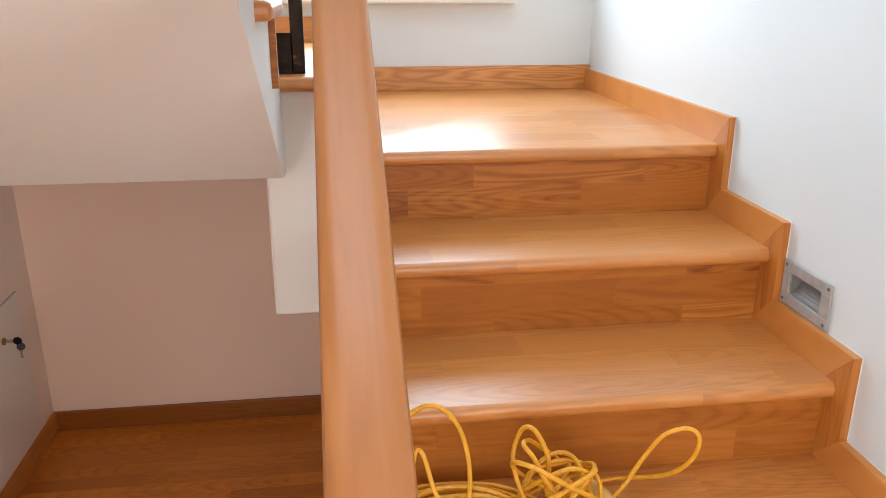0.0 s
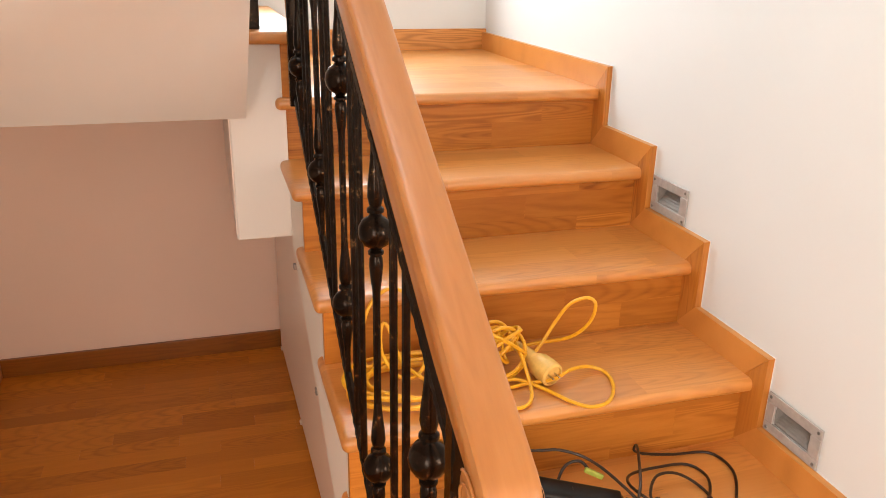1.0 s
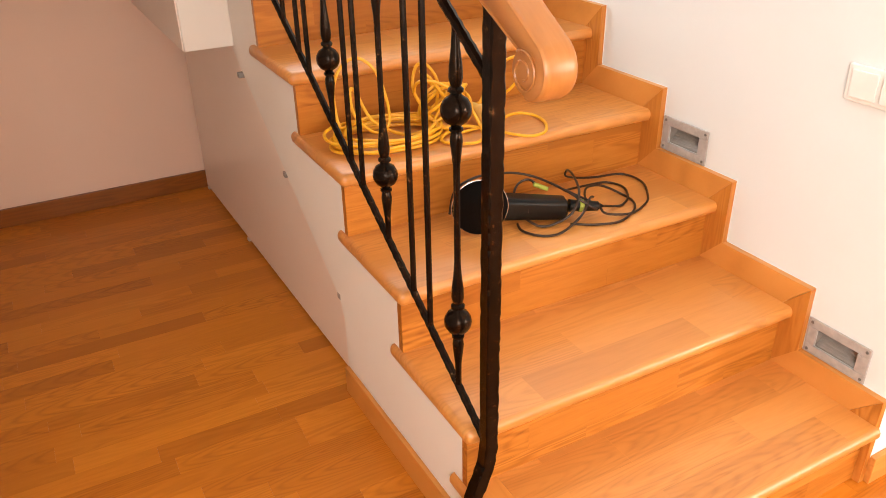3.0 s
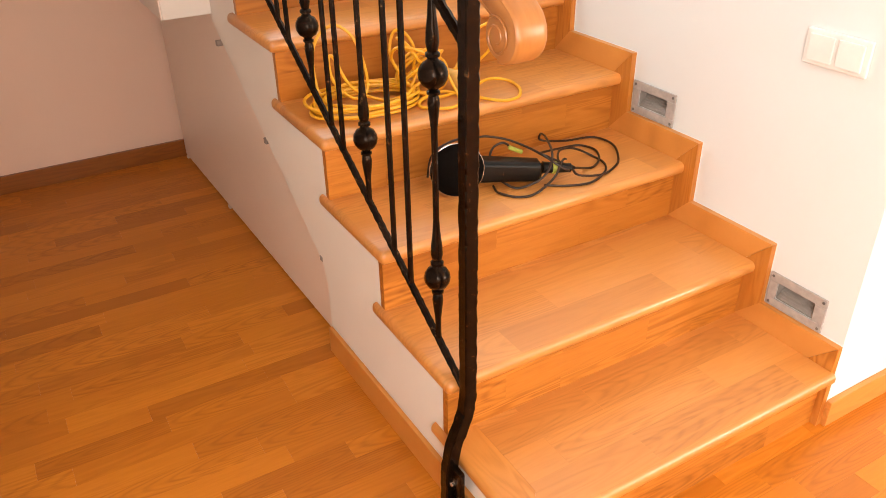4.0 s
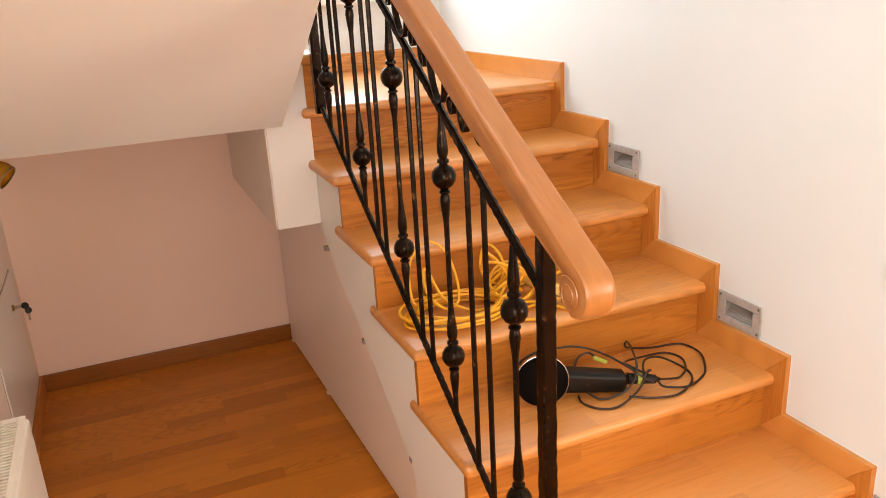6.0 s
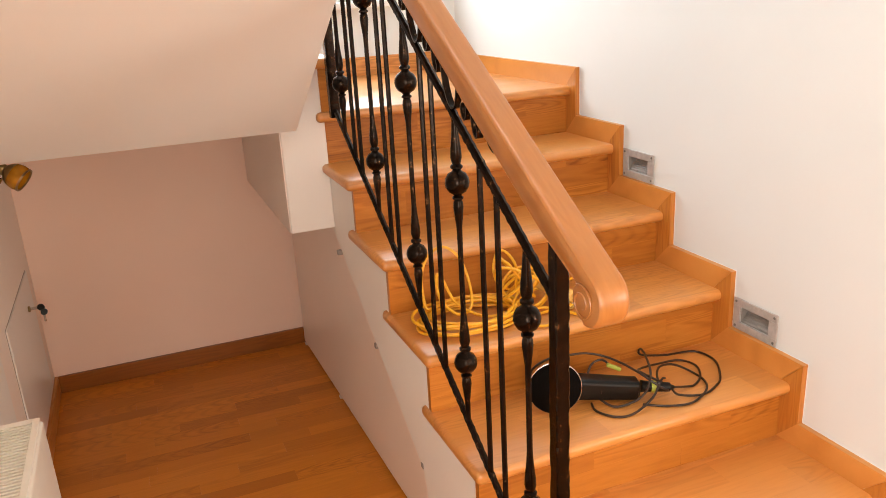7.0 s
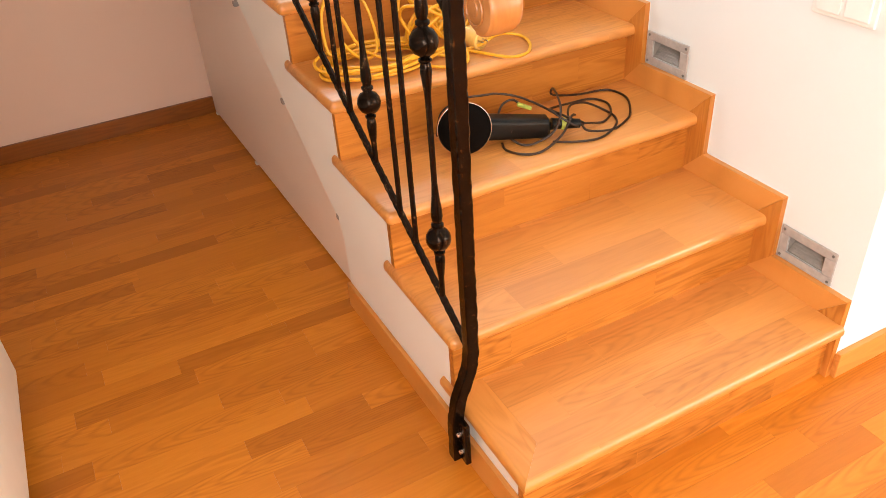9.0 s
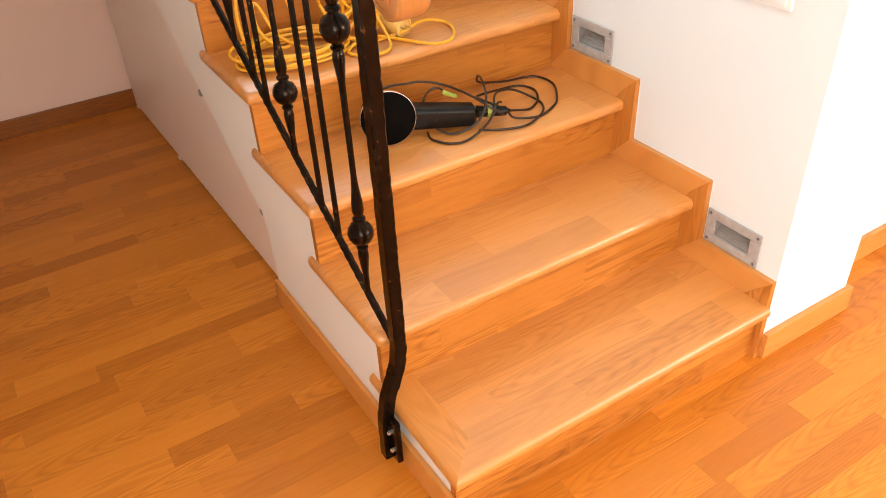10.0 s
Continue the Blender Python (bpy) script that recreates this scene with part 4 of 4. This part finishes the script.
for v in bodyb.verts:
    k = 1 - 0.16 * min(1, max(0, v.co.z / 0.19)) - (0.14 if v.co.z > 0.185 else 0)
    v.co.x *= k
    v.co.y *= k
bodyo = part("motor_body", bodyb, BLACK, tool, "black plastic motor housing", True)
bodyo.data.transform(bm_)
part("seam", tube([(0.0302 * math.cos(a) * 0.93, 0.0302 * math.sin(a) * 0.93, 0.085) for a in [radians(15 * k) for k in range(24)]], 0.0012, 6, closed=True), CORD, bodyo).data.transform(bm_)
part("switch", box(0.0245, 0.0300, -0.007, 0.007, 0.100, 0.150, 0.002), CORD, tool, "slim sliding switch").data.transform(bm_)
part("grip_ridge", box(0.021, 0.0325, -0.012, 0.012, 0.030, 0.165, 0.004, 3), BLACK, bodyo, "raised grip along the housing", True).data.transform(bm_)
part("collar", lathe([(0.020, -0.006), (0.0335, -0.005), (0.0345, 0.0), (0.0345, 0.008), (0.0325, 0.011), (0.020, 0.012)], 28, bm_), BLACK, bodyo, "", True)
for k in range(5):
    part("vent", box(-0.016, 0.012, -0.0275, -0.0262, 0.140 + 0.0075 * k, 0.1435 + 0.0075 * k), DISC, bodyo).data.transform(bm_)
part("rating_label", box(-0.004, 0.014, -0.0303, -0.0294, 0.012, 0.05), simple("pale_print", (0.45, 0.44, 0.42), 0.5), bodyo).data.transform(bm_)
part("green_clip", box(-0.0055, 0.0055, -0.005, 0.005, -0.022, 0.021, 0.003), GREEN, tool, "green switch mark").data.transform(pose(0.594, 0.838, 0.597, 0, 25, -18) @ pose(0, 0, 0, 0, 90, 0))
tail = head_c + axis * 0.238 + Vector((0, 0, -0.008))
part("cord_sleeve", lathe([(0.0165, -0.012), (0.0150, 0), (0.0145, 0.025), (0.0140, 0.028), (0.0125, 0.064), (0.0085, 0.067), (0.0045, 0.076)], 14, from_z(tail, axis)), BLACK, tool, "", True)
part("green_ring", lathe([(0.0150, 0.0), (0.0164, 0.001), (0.0164, 0.012), (0.0150, 0.013)], 16, from_z(tail + axis * 0.013, axis)), GREEN, tool, "", True)
CR = 0.0032
end = tail + axis * 0.072
cord = [tuple(end), (0.775, 0.757, 0.531), (0.80, 0.757, 0.5295), (0.845, 0.787, 0.5295), (0.878, 0.845, 0.5295), (0.859, 0.895, 0.5295), (0.786, 0.896, 0.535), (0.703, 0.871, 0.55), (0.66, 0.80, 0.58), (0.70, 0.74, 0.56), (0.721, 0.725, 0.536), (0.785, 0.705, 0.5295), (0.847, 0.726, 0.5295), (0.892, 0.761, 0.5295), (0.946, 0.846, 0.5295), (0.935, 0.92, 0.5295), (0.844, 0.93, 0.535),
        (0.771, 0.930, 0.55), (0.746, 0.935, 0.56), (0.744, 0.925, 0.58), (0.705, 0.85, 0.60), (0.653, 0.756, 0.60), (0.62, 0.735, 0.56), (0.574, 0.745, 0.535), (0.536, 0.762, 0.532), (0.512, 0.805, 0.55)]
part("cord", tube(smooth_path(cord, 5), CR, 8), CORD, tool, "thin black power cord", True)
cord = [(0.512, 0.805, 0.55), (0.52, 0.85, 0.58), (0.548, 0.875, 0.60), (0.575, 0.868, 0.61), (0.586, 0.847, 0.602)]
part("cord", tube(smooth_path(cord, 5), CR, 8), CORD, tool, "", True)
cord = [(0.36, 0.90, 0.55), (0.38, 0.905, 0.61), (0.44, 0.90, 0.635), (0.501, 0.894, 0.632), (0.538, 0.892, 0.628), (0.582, 0.872, 0.618), (0.612, 0.832, 0.608), (0.635, 0.775, 0.596), (0.66, 0.742, 0.575), (0.69, 0.73, 0.555), (0.699, 0.785, 0.56), (0.745, 0.839, 0.56), (0.801, 0.848, 0.55), (0.843, 0.819, 0.5295), (0.839, 0.76, 0.5295), (0.803, 0.715, 0.5295), (0.73, 0.683, 0.5295), (0.665, 0.700, 0.5295), (0.615, 0.735, 0.5295)]
part("cord", tube(smooth_path(cord, 5), CR, 8), CORD, tool, "", True)
cord = [(0.70, 0.757, 0.575), (0.679, 0.745, 0.58), (0.636, 0.722, 0.55), (0.565, 0.706, 0.5295), (0.515, 0.717, 0.5295), (0.490, 0.762, 0.5295), (0.50, 0.80, 0.53)]
part("cord", tube(smooth_path(cord, 5), CR, 8), CORD, tool, "", True)

# ---- parquet strips ----
SW, GAP = 0.0665, 0.00012
LENS = (0.32, 0.40, 0.48, 0.56)
strip_mesh = {}
for L in LENS:
    b = box(-L / 2 + GAP, L / 2 - GAP, -SW / 2 + GAP, SW / 2 - GAP, -0.008, 0.0)
    me = bpy.data.meshes.new("strip")
    b.to_mesh(me)
    b.free()
    me.materials.append(STRIP)
    strip_mesh[L] = me
rnd = random.Random(5)
verts, faces = [], []
count = 0
y = NOOK - SW / 2 - 0.001
while y > -7.0:
    x = LEFT - rnd.uniform(0.0, 0.3)
    while x < 4.0:
        L = rnd.choice(LENS)
        x0, x1 = max(x, LEFT + 0.001), min(x + L, 3.999)
        hidden = (y > 0.14 and x0 > 0.14 and x1 < 1.38) or (y > 0.25 and x0 > 0.14) or x1 - x0 < 0.02
        if not hidden:
            near = -0.45 < y < 1.75 and x0 > -0.95 and x1 < 1.6 and abs((x1 - x0) - L) < 1e-6 and count < 300
            if near:
                o = new("strip", strip_mesh[L])
                o.location = ((x0 + x1) / 2, y, rnd.uniform(-0.00006, 0.00006))
                o.parent = floor
                count += 1
            else:
                k = len(verts)
                verts += [(x0 + GAP, y - SW / 2 + GAP, 0), (x1 - GAP, y - SW / 2 + GAP, 0), (x1 - GAP, y + SW / 2 - GAP, 0), (x0 + GAP, y + SW / 2 - GAP, 0)]
                verts += [(vx, vy, -0.008) for vx, vy, _ in verts[k:k + 4]]
                faces += [(k, k + 1, k + 2, k + 3), (k, k + 4, k + 5, k + 1), (k + 1, k + 5, k + 6, k + 2), (k + 2, k + 6, k + 7, k + 3), (k + 3, k + 7, k + 4, k)]
        x += L
    y -= SW
me = bpy.data.meshes.new("strips")
me.from_pydata(verts, [], faces)
me.materials.append(STRIP_REST)
o = new("strips", me)
o.parent = floor
tagged(o, kind="stuff")
